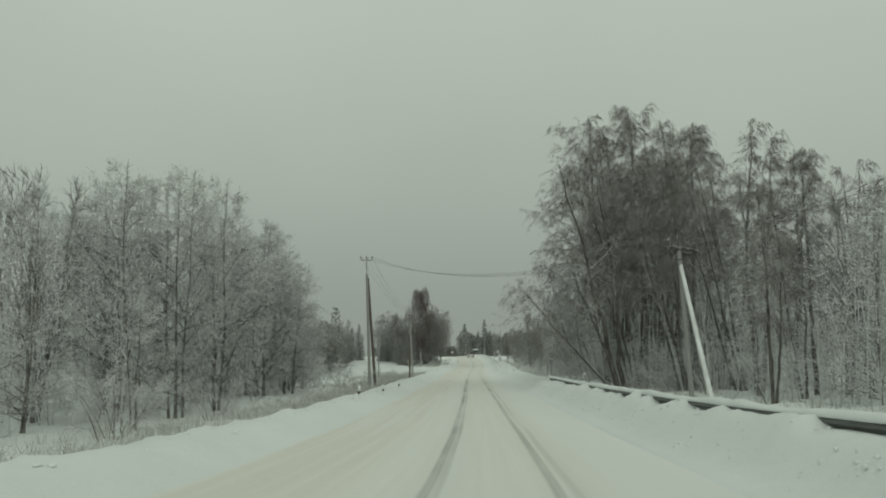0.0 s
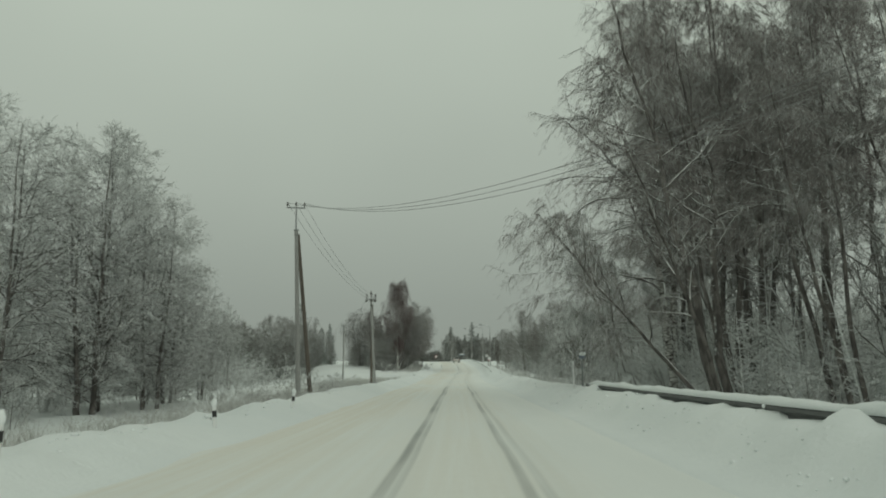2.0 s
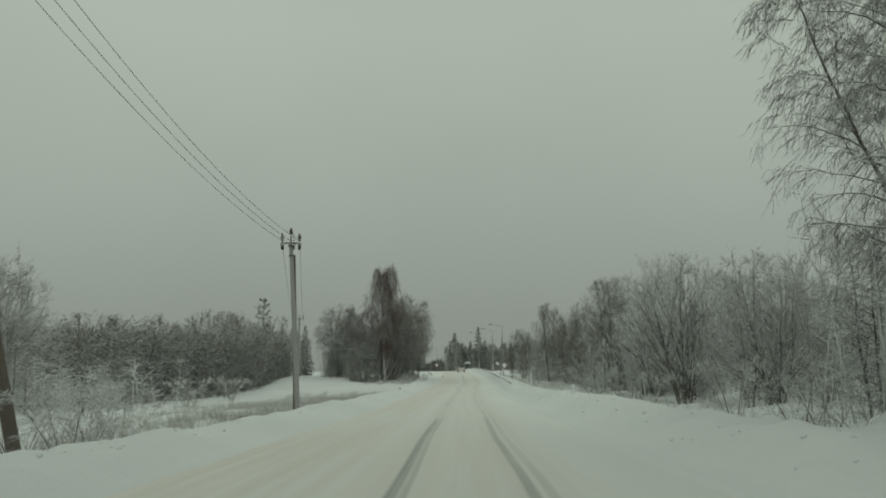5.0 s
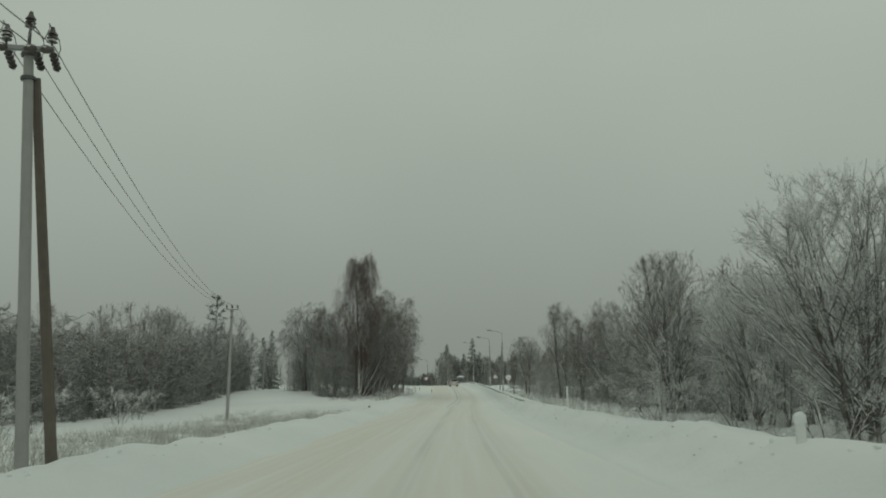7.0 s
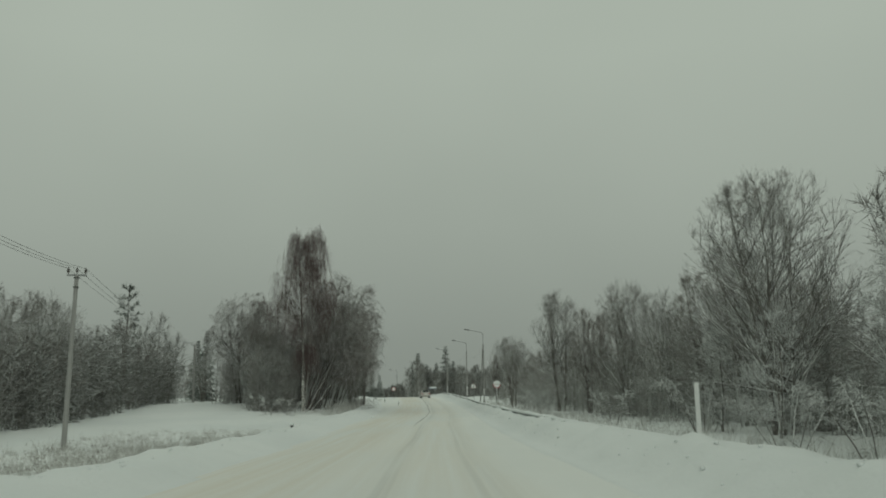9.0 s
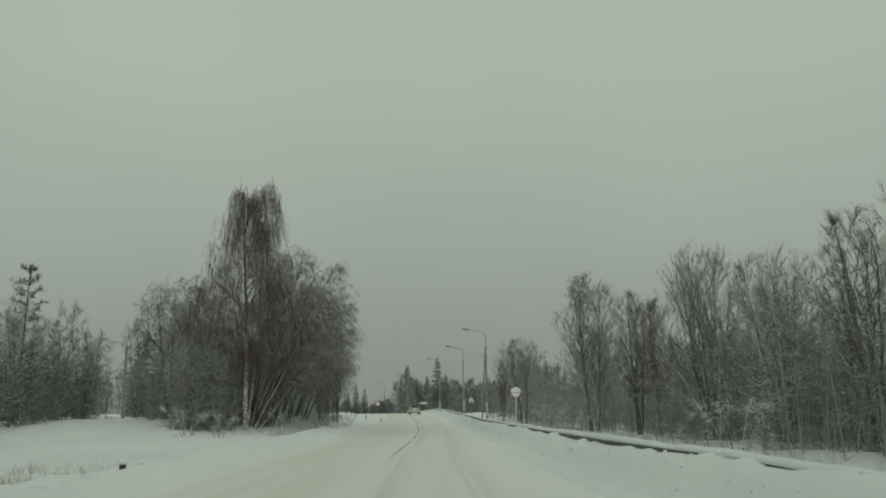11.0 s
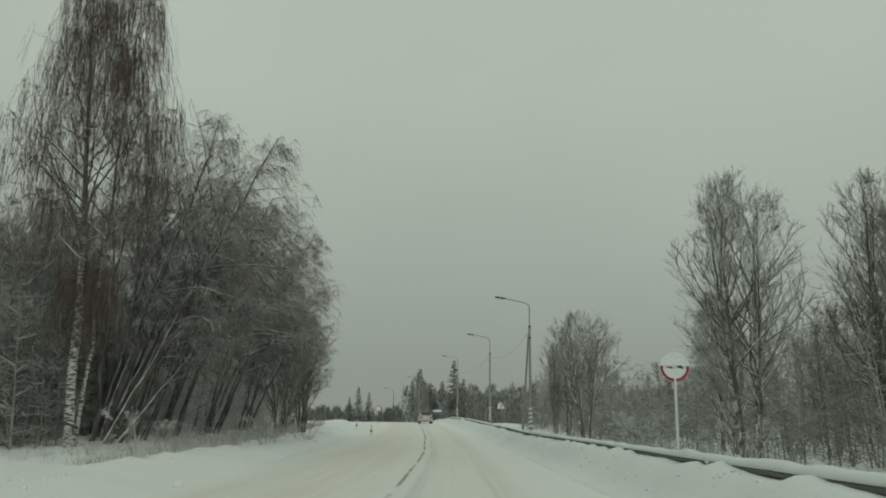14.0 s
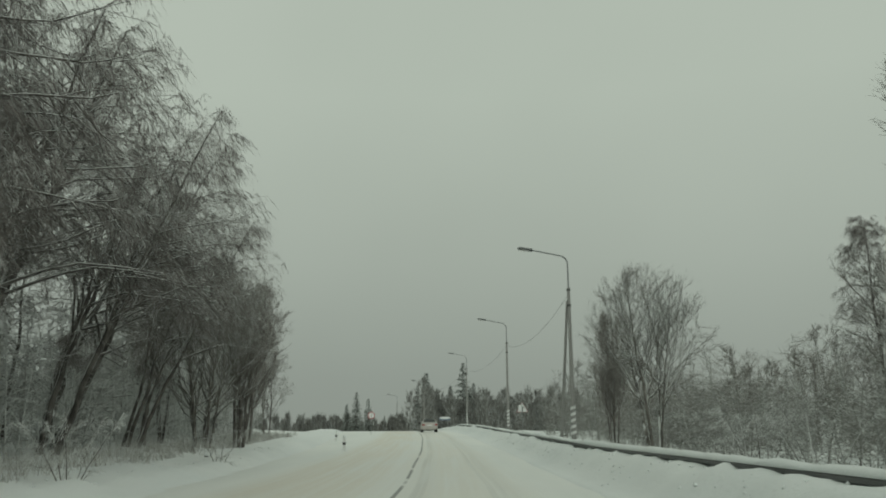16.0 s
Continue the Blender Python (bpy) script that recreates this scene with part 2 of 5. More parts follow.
CAR_GLASS = plain_material("dark_car_glass", (0.03, 0.035, 0.035), (0.02, 0.02, 0.02), 2.0, 0.08, 0.0, 0.0)
RUBBER = plain_material("tyre_rubber", (0.03, 0.03, 0.03), (0.02, 0.02, 0.02), 8.0, 0.9)
TAIL_RED = plain_material("tail_light_red", (0.32, 0.03, 0.03), (0.24, 0.02, 0.02), 8.0, 0.3)

# ---- line of the lane, level of the land ----
def curve_through(pairs, blur):
    ys = np.arange(-260.0, 1400.0, 1.0)
    v = np.interp(ys, [p[0] for p in pairs], [p[1] for p in pairs])
    k = np.hanning(2 * blur + 3)
    v = np.convolve(np.pad(v, blur + 1, mode="edge"), k / k.sum(), mode="valid")
    return lambda y: np.interp(y, ys, v)


LANE_X = curve_through(((-260, -12), (-60, -2.2), (-2, 1.0), (10, 1.66), (23, 2.13), (47, 2.83), (81, 3.67), (113, 4.57), (133, 5.27), (152, 6.05),
                        (175, 7.25), (195, 8.1), (216, 8.6), (250, 8.75), (290, 8.0), (340, 5.0), (420, -4), (1400, -160)), 7)
ROAD_Z = curve_through(((-260, 3), (-60, 0.6), (-20, -0.28), (-2, -0.68), (4, -0.89), (11, -1.06), (17, -1.17), (24, -1.26), (36, -1.35), (50, -1.40), (76, -1.47),
                        (95, -1.54), (111, -1.60), (135, -1.59), (147, -1.50), (161, -1.36), (175, -1.25), (200, -0.92), (230, -0.15), (260, 0.75), (285, 1.32),
                        (310, 1.45), (360, 1.2), (1400, 0)), 5)
EDGE_L = curve_through(((-260, -5.2), (110, -5.2), (140, -5.8), (180, -6.8), (220, -8.2), (260, -10), (300, -12.5), (1400, -13)), 8)
NEAR_L = curve_through(((-260, 2.5), (-20, -0.8), (20, -1.7), (60, -1.95), (100, -1.75), (145, -2.1), (178, -1.15), (198, -0.45), (250, 0.7), (290, 1.35), (360, 1.2), (1400, 0)), 8)
FAR_L = curve_through(((-260, 2.5), (-20, -0.8), (20, -1.8), (60, -2.1), (100, -1.85), (140, -2.15), (150, -2.0), (170, -1.35), (185, -0.55), (205, 0.15), (250, 1.0), (290, 1.6), (360, 1.5), (1400, 0)), 8)
RAIL_U = 4.35


class Relief:
    """Smooth random relief on a lattice, read at any points."""

    def __init__(self, seed):
        self.grid = np.random.default_rng(seed).random((256, 256))

    def one(self, x, y):
        xi, yi = np.floor(x).astype(int), np.floor(y).astype(int)
        fx, fy = x - xi, y - yi
        fx, fy = fx * fx * (3 - 2 * fx), fy * fy * (3 - 2 * fy)
        g = self.grid
        a, b = g[xi % 256, yi % 256], g[(xi + 1) % 256, yi % 256]
        c, d = g[xi % 256, (yi + 1) % 256], g[(xi + 1) % 256, (yi + 1) % 256]
        return (a * (1 - fx) + b * fx) * (1 - fy) + (c * (1 - fx) + d * fx) * fy - 0.5

    def sum(self, x, y, size, octaves=3):
        t = 0
        for k in range(octaves):
            t = t + self.one(x * 2 ** k / size + 17 * k, y * 2 ** k / size + 5 * k) / 2 ** k
        return t


RELIEF = Relief(7)


def ease(t, lo, hi):
    t = np.clip((t - lo) / (hi - lo), 0, 1)
    return t * t * (3 - 2 * t)


def has_rail(y):
    return np.maximum(1 - ease(y, 52, 56), ease(y, 130, 133) * (1 - ease(y, 330, 340)))


def ground_z(x, y):
    """Height of the snow at a place."""
    x, y = np.asarray(x, float), np.asarray(y, float)
    u, zr, el = x - LANE_X(y), ROAD_Z(y), EDGE_L(y)
    d = el - u
    bumps = RELIEF.sum(x, y, 1.6, 3)
    slow = RELIEF.sum(x, y, 14.0, 3)
    near, far = NEAR_L(y), FAR_L(y)
    land = near + (far - near) * ease(d, 3, 11) + slow * 0.35 * ease(d, 2, 8) + bumps * 0.22 * ease(d, 1.5, 5) + 3.0 * ease(d, 60, 400)
    lumps = np.maximum(0, RELIEF.sum(x + 40, y, 0.62, 2))
    berm = (0.25 + 0.10 * bumps + 0.10 * slow + 0.30 * lumps) * ease(d, -1.3, -0.25)
    left = (zr + berm) * (1 - ease(d, 0.3, 3.6)) + land * ease(d, 0.3, 3.6)
    e = u - 2.75
    rail = has_rail(y)
    late = ease(y, 120, 131)
    crest = (0.61 - (1 - rail) * 0.095 - 0.09 * late * rail - 0.22 * np.exp(-((y - 71) / 12) ** 2)) + (0.14 + 0.12 * (1 - rail) - 0.06 * late) * bumps + 0.07 * slow
    bank = crest * ease(e, -0.1, 1.4 + 0.25 * (1 - rail)) ** 2.0 + (0.34 - 0.12 * late) * lumps * ease(e, 0.3, 1.0) * (1 - ease(e, 1.5, 2.6))
    fall = 0.75 + 0.25 * slow
    right = zr + bank - fall * ease(e, 2.1, 5.5) + slow * 0.5 * ease(e, 4, 9) + bumps * 0.20 * ease(e, 4, 7) + 3.0 * ease(e, 60, 400)
    mound = 0.42 * np.exp(-((y - 73) / 8) ** 2 - ((u - 8.6) / 2.2) ** 2)
    right = right + mound * (1 + 2.2 * bumps + 1.5 * lumps) + 0.03 * ease(y, 128, 136) * ease(e, 0.0, 1.35) * (1 - ease(e, 2.1, 3.5))
    mid = zr - 0.10
    z = np.where(d > -1.35, left, np.where(e > -0.05, right, mid))
    return z


def mesh_object(name, verts, faces, mat, parent=None, smooth=True, label=""):
    me = bpy.data.meshes.new(name)
    me.from_pydata([tuple(v) for v in verts], [], [tuple(f) for f in faces])
    me.update()
    if smooth:
        me.polygons.foreach_set("use_smooth", [True] * len(me.polygons))
    me.materials.append(mat)
    ob = new(name, me)
    if parent is not None:
        ob.parent = parent
    if label:
        tagged(ob, label)
    return ob


def sheet(us, ys, at):
    uu, yy = np.meshgrid(us, ys)
    x, y, z = at(uu, yy)
    v = np.stack([x.ravel(), y.ravel(), z.ravel()], 1)
    w, h = len(us), len(ys)
    i = (np.arange(h - 1)[:, None] * w + np.arange(w - 1)[None]).ravel()
    return v, np.stack([i, i + 1, i + 1 + w, i + w], 1), uu.ravel(), yy.ravel()


def spaced(*spans):
    out = [spans[0][0]]
    for a, b, step in spans:
        out += list(np.linspace(a, b, max(2, int(round((b - a) / step)) + 1))[1:])
    return np.array(out)


US = spaced((-900, -120, 60), (-120, -40, 6), (-40, -16, 1.5), (-16, -8, 0.5), (-8, -3.4, 0.23), (-3.4, 2.6, 2.0), (2.6, 5.6, 0.16), (5.6, 9.5, 0.35), (9.5, 16, 0.8), (16, 40, 2.5), (40, 120, 8), (120, 900, 60))
YS = spaced((-250, -20, 10), (-20, 215, 0.46), (215, 330, 1.2), (330, 480, 10), (480, 1400, 80))
v, f, _, _ = sheet(US, YS, lambda u, y: (LANE_X(y) + u, y, ground_z(LANE_X(y) + u, y)))
ground = mesh_object("ground", v, f, SNOW)
tagged(ground, "deep bumpy fresh snow over verges and fields", "snow", kind="structure")

RUTS = ((-0.78, 0.16), (0.87, 0.16))


def road_at(u, y):
    rut = sum(np.exp(-((u - a) / w) ** 2) for a, w in RUTS)
    x = LANE_X(y) + u
    z = ROAD_Z(y) - 0.025 * rut + 0.02 * RELIEF.sum(x, y * 0.3, 0.8, 2) * (1 - 0.6 * rut)
    edge = np.maximum(ease(u, 2.3, 3.0), 1 - ease(u - EDGE_L(y), 0.0, 0.8))
    return x, y, z - 0.02 * edge


UR = spaced((-13.5, -5.6, 0.6), (-5.6, -1.2, 0.4), (-1.2, 1.3, 0.08), (1.3, 3.0, 0.25))
YR = spaced((-250, -20, 6), (-20, 235, 0.5), (235, 340, 1.5), (340, 420, 10))


def road_clip(u, y):
    return road_at(np.maximum(u, EDGE_L(y) - 0.1), y)


v, f, uu, yy = sheet(UR, YR, road_clip)
road = mesh_object("road", v, f, ROAD)
uvl = road.data.uv_layers.new(name="across_along")
li = np.empty(len(road.data.loops), int)
road.data.loops.foreach_get("vertex_index", li)
real_u = v[:, 0] - LANE_X(v[:, 1])
uvl.data.foreach_set("uv", np.stack([real_u[li], v[li, 1]], 1).ravel())
tagged(road, "packed snow road with wheel tracks and tan sanded stripes", "road", kind="structure")

# ---- building parts ----
def thing(name, x, y, z, label, category, group="", rz=0.0):
    ob = new(name)
    ob.empty_display_size = 0.3
    ob.matrix_basis = pose(x, y, z, 0, 0, rz)
    return tagged(ob, label, category, group)


def part(name, bm, mat, parent, label="", smooth=False):
    me = bpy.data.meshes.new(name)
    bm.to_mesh(me)
    bm.free()
    if smooth:
        me.polygons.foreach_set("use_smooth", [True] * len(me.polygons))
    me.materials.append(mat)
    ob = new(name, me)
    ob.parent = parent
    if label:
        tagged(ob, label)
    return ob


def rod(bm, a, b, ra, rb, sides=8, cap=True):
    a, b = Vector(a), Vector(b)
    q = (b - a).to_track_quat("Z", "Y").to_matrix()
    rings = []
    for p, r in ((a, ra), (b, rb)):
        rings.append([bm.verts.new(p + q @ Vector((r * math.cos(t), r * math.sin(t), 0))) for t in (2 * math.pi * i / sides for i in range(sides))])
    for i in range(sides):
        bm.faces.new((rings[0][i], rings[0][(i + 1) % sides], rings[1][(i + 1) % sides], rings[1][i]))
    if cap:
        bm.faces.new(rings[0][::-1])
        bm.faces.new(rings[1])
    return bm


def block(bm, centre, size, turn=None, bevel=0.0, taper=1.0):
    start = set(bm.verts)
    c = bmesh.ops.create_cube(bm, size=1.0)
    vs = c["verts"]
    for v in vs:
        k = taper if v.co.z > 0 else 1.0
        v.co = Vector((v.co.x * size[0] * k, v.co.y * size[1] * k, v.co.z * size[2]))
    if bevel:
        es = {e for v in vs for e in v.link_edges}
        bmesh.ops.bevel(bm, geom=list(es), offset=bevel, segments=2, affect="EDGES")
        vs = [v for v in bm.verts if v not in start]
    m = turn or Matrix()
    for v in vs:
        v.co = (m @ v.co.to_4d()).to_3d() + Vector(centre)
    return bm


def tube(bm, points, radius, sides=6):
    """One bent rod through the points."""
    pts = [Vector(p) for p in points]
    rings = []
    for i, p in enumerate(pts):
        d = (pts[min(i + 1, len(pts) - 1)] - pts[max(i - 1, 0)]).normalized()
        q = d.to_track_quat("Z", "Y").to_matrix()
        if rings:
            q = d.rotation_difference(d).to_matrix() @ q
        rings.append([bm.verts.new(p + q @ Vector((radius * math.cos(t), radius * math.sin(t), 0))) for t in (2 * math.pi * k / sides for k in range(sides))])
    for a, b in zip(rings, rings[1:]):
        off = min(range(sides), key=lambda k: (a[0].co - b[k].co).length)
        for k in range(sides):
            bm.faces.new((a[k], a[(k + 1) % sides], b[(k + 1 + off) % sides], b[(k + off) % sides]))
    bm.faces.new(rings[0][::-1])
    bm.faces.new(rings[-1])
    return bm


def lump(bm, centre, size, seed, cuts=2):
    """A soft heap of snow."""
    c = bmesh.ops.create_icosphere(bm, subdivisions=cuts, radius=1.0)
    rng = Vector((seed * 1.7, seed * 3.1, seed * 0.9))
    for v in c["verts"]:
        k = 1 + 0.22 * noise.noise(v.co * 1.6 + rng)
        v.co = Vector((v.co.x * size[0] * k, v.co.y * size[1] * k, v.co.z * size[2] * k)) + Vector(centre)
    return bm


# ---- trees ----
def unit(v):
    return v / (np.linalg.norm(v) + 1e-9)


def around(rng, d, low, high):
    """A direction that leaves d by an angle between low and high degrees."""
    a = np.radians(rng.uniform(low, high))
    s = rng.normal(size=3)
    s = unit(s - d * np.dot(s, d))
    return d * np.cos(a) + s * np.sin(a)


def many(v):
    return v / (np.linalg.norm(v, axis=1, keepdims=True) + 1e-9)


def many_around(rng, d, low, high):
    a = np.radians(rng.uniform(low, high, len(d)))[:, None]
    s = rng.normal(size=d.shape)
    s = many(s - d * (s * d).sum(1, keepdims=True))
    return d * np.cos(a) + s * np.sin(a)


class Growth:
    """Collects tapered branches and twigs as plain arrays."""

    def __init__(self):
        self.v, self.f, self.n = [], [], 0

    def branch(self, pts, radii, sides):
        pts = np.asarray(pts)
        d = np.gradient(pts, axis=0)
        d /= np.linalg.norm(d, axis=1, keepdims=True) + 1e-9
        ref = np.array([0.3, 0.9, 0.2])
        s = np.cross(d, ref)
        s /= np.linalg.norm(s, axis=1, keepdims=True) + 1e-9
        t = np.cross(d, s)
        a = np.arange(sides) * 2 * np.pi / sides
        ring = pts[:, None] + (s[:, None] * np.cos(a)[None, :, None] + t[:, None] * np.sin(a)[None, :, None]) * np.asarray(radii)[:, None, None]
        self.v.append(ring.reshape(-1, 3))
        m = len(pts)
        i, j = np.meshgrid(np.arange(m - 1), np.arange(sides), indexing="ij")
        q = np.stack([i * sides + j, i * sides + (j + 1) % sides, (i + 1) * sides + (j + 1) % sides, (i + 1) * sides + j], -1).reshape(-1, 4) + self.n
        self.f += q.tolist()
        self.n += m * sides

    def take(self, other):
        """Joins another growth to this one."""
        self.v += other.v
        self.f += [[i + self.n for i in f] for f in other.f]
        self.n += other.n

    def tubes(self, lines, radii, sides):
        """Many tapered branches of the same number of points at once."""
        n, m = lines.shape[:2]
        d = np.gradient(lines, axis=1)
        d /= np.linalg.norm(d, axis=2, keepdims=True) + 1e-9
        s = np.cross(d, np.array([0.3, 0.9, 0.2]))
        s /= np.linalg.norm(s, axis=2, keepdims=True) + 1e-9
        t = np.cross(d, s)
        a = np.arange(sides) * 2 * np.pi / sides
        ring = lines[:, :, None] + (s[:, :, None] * np.cos(a)[None, None, :, None] + t[:, :, None] * np.sin(a)[None, None, :, None]) * np.asarray(radii)[:, :, None, None]
        self.v.append(ring.reshape(-1, 3))
        k, i, j = np.meshgrid(np.arange(n), np.arange(m - 1), np.arange(sides), indexing="ij")
        o = k * m * sides + self.n
        q = np.stack([o + i * sides + j, o + i * sides + (j + 1) % sides, o + (i + 1) * sides + (j + 1) % sides, o + (i + 1) * sides + j], -1).reshape(-1, 4)
        self.f += q.tolist()
        self.n += n * m * sides

    def blades(self, base, tip, radius, rng):
        """Many fine twigs, each one thin tapering sliver."""
        base, tip = np.asarray(base), np.asarray(tip)
        s = np.cross(tip - base, rng.normal(size=base.shape))
        s /= np.linalg.norm(s, axis=1, keepdims=True) + 1e-9
        r = np.asarray(radius).reshape(-1, 1)
        v = np.stack([base - s * r, base + s * r, tip], 1).reshape(-1, 3)
        f = np.arange(len(v)).reshape(-1, 3) + self.n
        self.v.append(v)
        self.f += f.tolist()
        self.n += len(v)

    def mesh(self, name, mat, smooth=False):
        me = bpy.data.meshes.new(name)
        me.from_pydata(np.concatenate(self.v).tolist(), [], self.f)
        me.update()
        if smooth:
            me.polygons.foreach_set("use_smooth", [True] * len(me.polygons))
        me.materials.append(mat)
        return me


def bend(rng, start, d, length, steps, wobble, pull):
    """A branch's line: it wavers and is pulled up (positive) or down along its length."""
    pts = [np.array(start, float)]
    d = unit(np.array(d, float))
    for i in range(steps):
        d = unit(d + rng.normal(size=3) * wobble + np.array([0, 0, pull / steps]))
        pts.append(pts[-1] + d * length / steps)
    return np.array(pts)


def fan(seed, n, h, out, r, foot=0.14, lean=(0.0, 0.0), bow=0.0):
    """Stems that spread from one foot: place, lean, bow, height and radius of each."""
    rng = np.random.default_rng(seed)
    made = []
    for k in range(n):
        a = 2 * math.pi * (k + rng.uniform(-0.3, 0.3)) / n
        o = out * rng.uniform(0.45, 1.3) * (1 if n > 1 else 0.3)
        w = foot * max(0, n - 1) ** 0.5
        made.append((math.cos(a) * w, math.sin(a) * w, math.cos(a) * o + lean[0], math.sin(a) * o + lean[1], bow,
                     h * (1.0 if k == 0 else rng.uniform(0.74, 0.98)), r * (1.0 if n == 1 else 0.8) * rng.uniform(0.8, 1.1)))
    return made


def lines_from(rng, p, d, length, steps, wobble, pull):
    """Many branch lines at once: each wavers and is pulled up (positive) or down."""
    d = many(d)
    pts = [p]
    for _ in range(steps):
        d = many(d + rng.normal(size=d.shape) * wobble + np.array([0, 0, pull / steps]))
        pts.append(pts[-1] + d * (length / steps)[:, None])
    return np.stack(pts, 1)


def spots_on(rng, lines, count, lo, hi):
    """Places along each line: the point, the direction there, and the share of the way."""
    n, m = lines.shape[0], lines.shape[1] - 1
    u = rng.uniform(lo, hi, (n, count))
    i = np.minimum((u * m).astype(int), m - 1)
    k = np.arange(n)[:, None]
    seg = lines[k, i + 1] - lines[k, i]
    p = lines[k, i] + seg * (u * m - i)[..., None]
    return p.reshape(-1, 3), many(seg.reshape(-1, 3)), u.ravel(), np.repeat(np.arange(n), count)


def bare_tree(seed, stems, limbs=20, subs=8, twigs=8, spurs=2, base=0.3, rise=(35, 60), pull=0.3, sub_turn=(20, 50), sub_pull=0.1, twig=0.4,
              twig_turn=(15, 50), twig_pull=0.2, hang=0.0, domes=None, spread=3.0, shape=0.45, twig_r=0.005, limb_r=0.04, wobble=0.1, sway=0.012, low=0.0, sub_len=(0.28, 0.5), rough=False):
    """Trunk and crown of a bare tree at the origin. domes: ellipsoids (centre, half sizes) that the crown fills; rise: the limbs' angle from their stem;
    hang: how far twigs hang; rough: coarser limbs, for trees far off; low: share of limbs below the crown's base."""
    rng = np.random.default_rng(seed)
    wood, crown, boughs = Growth(), Growth(), Growth()
    bases, tips, radii = [], [], []

    def room(p, d):
        if not domes:
            return np.full(len(p), 99.0)
        best = np.full(len(p), 0.12)
        for c, half in domes:
            a, b = (p - np.array(c)) / np.array(half), d / np.array(half)
            aa, bb, cc = (b * b).sum(1), (a * b).sum(1), (a * a).sum(1) - 1
            q = bb * bb - aa * cc
            best = np.maximum(best, np.where((q > 0) & (cc < 0), (-bb + np.sqrt(np.maximum(q, 0))) / aa, 0))
        return best

    def sprigs(lines, count, lo, hi, size):
        p, t, u, _ = spots_on(rng, lines, count, lo, hi)
        d = many(many_around(rng, t, *twig_turn) + np.array([0, 0, twig_pull]))
        ln = (size * rng.uniform(0.45, 1.3, len(p)))[:, None]
        r = twig_r * rng.uniform(0.7, 1.25, len(p))
        if hang:
            e = p + d * ln * 0.4
            fall = many(d * [[1 - hang, 1 - hang, 0]] + np.array([0, 0, -hang]) + rng.normal(size=d.shape) * 0.07)
            end = e + fall * ln * (0.5 + 0.6 * hang)
            bases.extend((p, e - d * ln * 0.06))
            tips.extend((e + fall * ln * 0.12, end))
            radii.extend((r, r * 1.05))
            for _ in range(spurs):
                k = rng.uniform(0.0, 0.85, (len(p), 1))
                c = e + (end - e) * k
                bases.append(c)
                tips.append(c + many(fall + rng.normal(size=d.shape) * 0.22) * ln * 0.5)
                radii.append(r * 0.8)
        else:
            bases.append(p)
            tips.append(p + d * ln)
            radii.append(r)
            for _ in range(spurs):
                c = p + d * ln * rng.uniform(0.15, 0.85, (len(p), 1))
                bases.append(c)
                tips.append(c + many(many_around(rng, d, 18, 50) + np.array([0, 0, twig_pull * 0.5])) * ln * 0.55)
                radii.append(r * 0.8)

    for fx, fy, lx, ly, bow, hk, r0 in stems:
        s = np.linspace(0, 1, 15)
        drift = np.cumsum(rng.normal(size=(15, 2)), axis=0) * sway * hk * 0.35
        drift -= drift[0]
        way = np.array([lx, ly])
        xy = np.array([fx, fy]) + way * hk * s[:, None] + bow * way / (np.linalg.norm(way) + 1e-6) * hk * (s ** 2.2)[:, None] + drift
        line = np.column_stack([xy, -0.3 + (hk + 0.3) * s * (1 - 0.35 * bow * s) / (1 - 0.35 * bow)])
        if bow > 0.25:
            line[:, 2] = -0.3 + (hk + 0.3) * np.sin(s * 1.75) / math.sin(1.57)
        stem_r = r0 * (1 - 0.93 * s ** 0.9) + 0.004
        stem_r[0] *= 1.25
        wood.branch(line, stem_r, 8)
        share = base + (0.97 - base) * (np.arange(limbs) + rng.uniform(0, 1, limbs)) / limbs
        if low:
            share = np.where(rng.random(limbs) < low, rng.uniform(0.05, base + 0.1, limbs), share)
        i = np.minimum((share * 14).astype(int), 13)
        p = line[i] + (line[i + 1] - line[i]) * (share * 14 - i)[:, None]
        t = many(line[i + 1] - line[i])
        az = np.arange(limbs) * 2.4 + rng.uniform(-0.6, 0.6, limbs) + r0 * 40
        flat = np.stack([np.cos(az), np.sin(az), np.zeros(limbs)], 1)
        flat = many(flat - t * (flat * t).sum(1, keepdims=True))
        a = np.radians(rng.uniform(*rise, limbs))[:, None]
        d = t * np.cos(a) + flat * np.sin(a)
        if domes:
            size = np.minimum(room(p, many(d + np.array([0, 0, pull * 0.5]))) * rng.uniform(0.78, 1.03, limbs), spread * 1.5)
        else:
            size = np.maximum(0.5, spread * (1 - share) ** shape * (0.55 + 0.45 * np.clip((share - base + 0.1) / 0.25, 0, 1)) * rng.uniform(0.7, 1.2, limbs))
        limb = lines_from(rng, p, d, size, 6, wobble, pull)
        r1 = np.clip(np.interp(share, s, stem_r) * 0.6, 0.009, limb_r) * np.clip(size / spread, 0.5, 1.15)
        step = 3 if rough else 1
        boughs.tubes(limb[:, ::step], (r1[:, None] * np.linspace(1, 0.14, 7)[None] + 0.002)[:, ::step], 3 if rough else 4)
        q, t2, u, owner = spots_on(rng, limb, subs, 0.14, 1.0)
        d2 = many_around(rng, t2, *sub_turn)
        l2 = np.minimum((1 - 0.45 * u) * size[owner] * rng.uniform(*sub_len, len(q)) + 0.15, room(q, d2) + 0.12)
        sub = lines_from(rng, q, d2, l2, 2, wobble, sub_pull)
        boughs.tubes(sub[:, ::2], np.outer(np.clip(r1[owner] * 0.42, 0.005, 0.016), (1, 0.25)), 3)
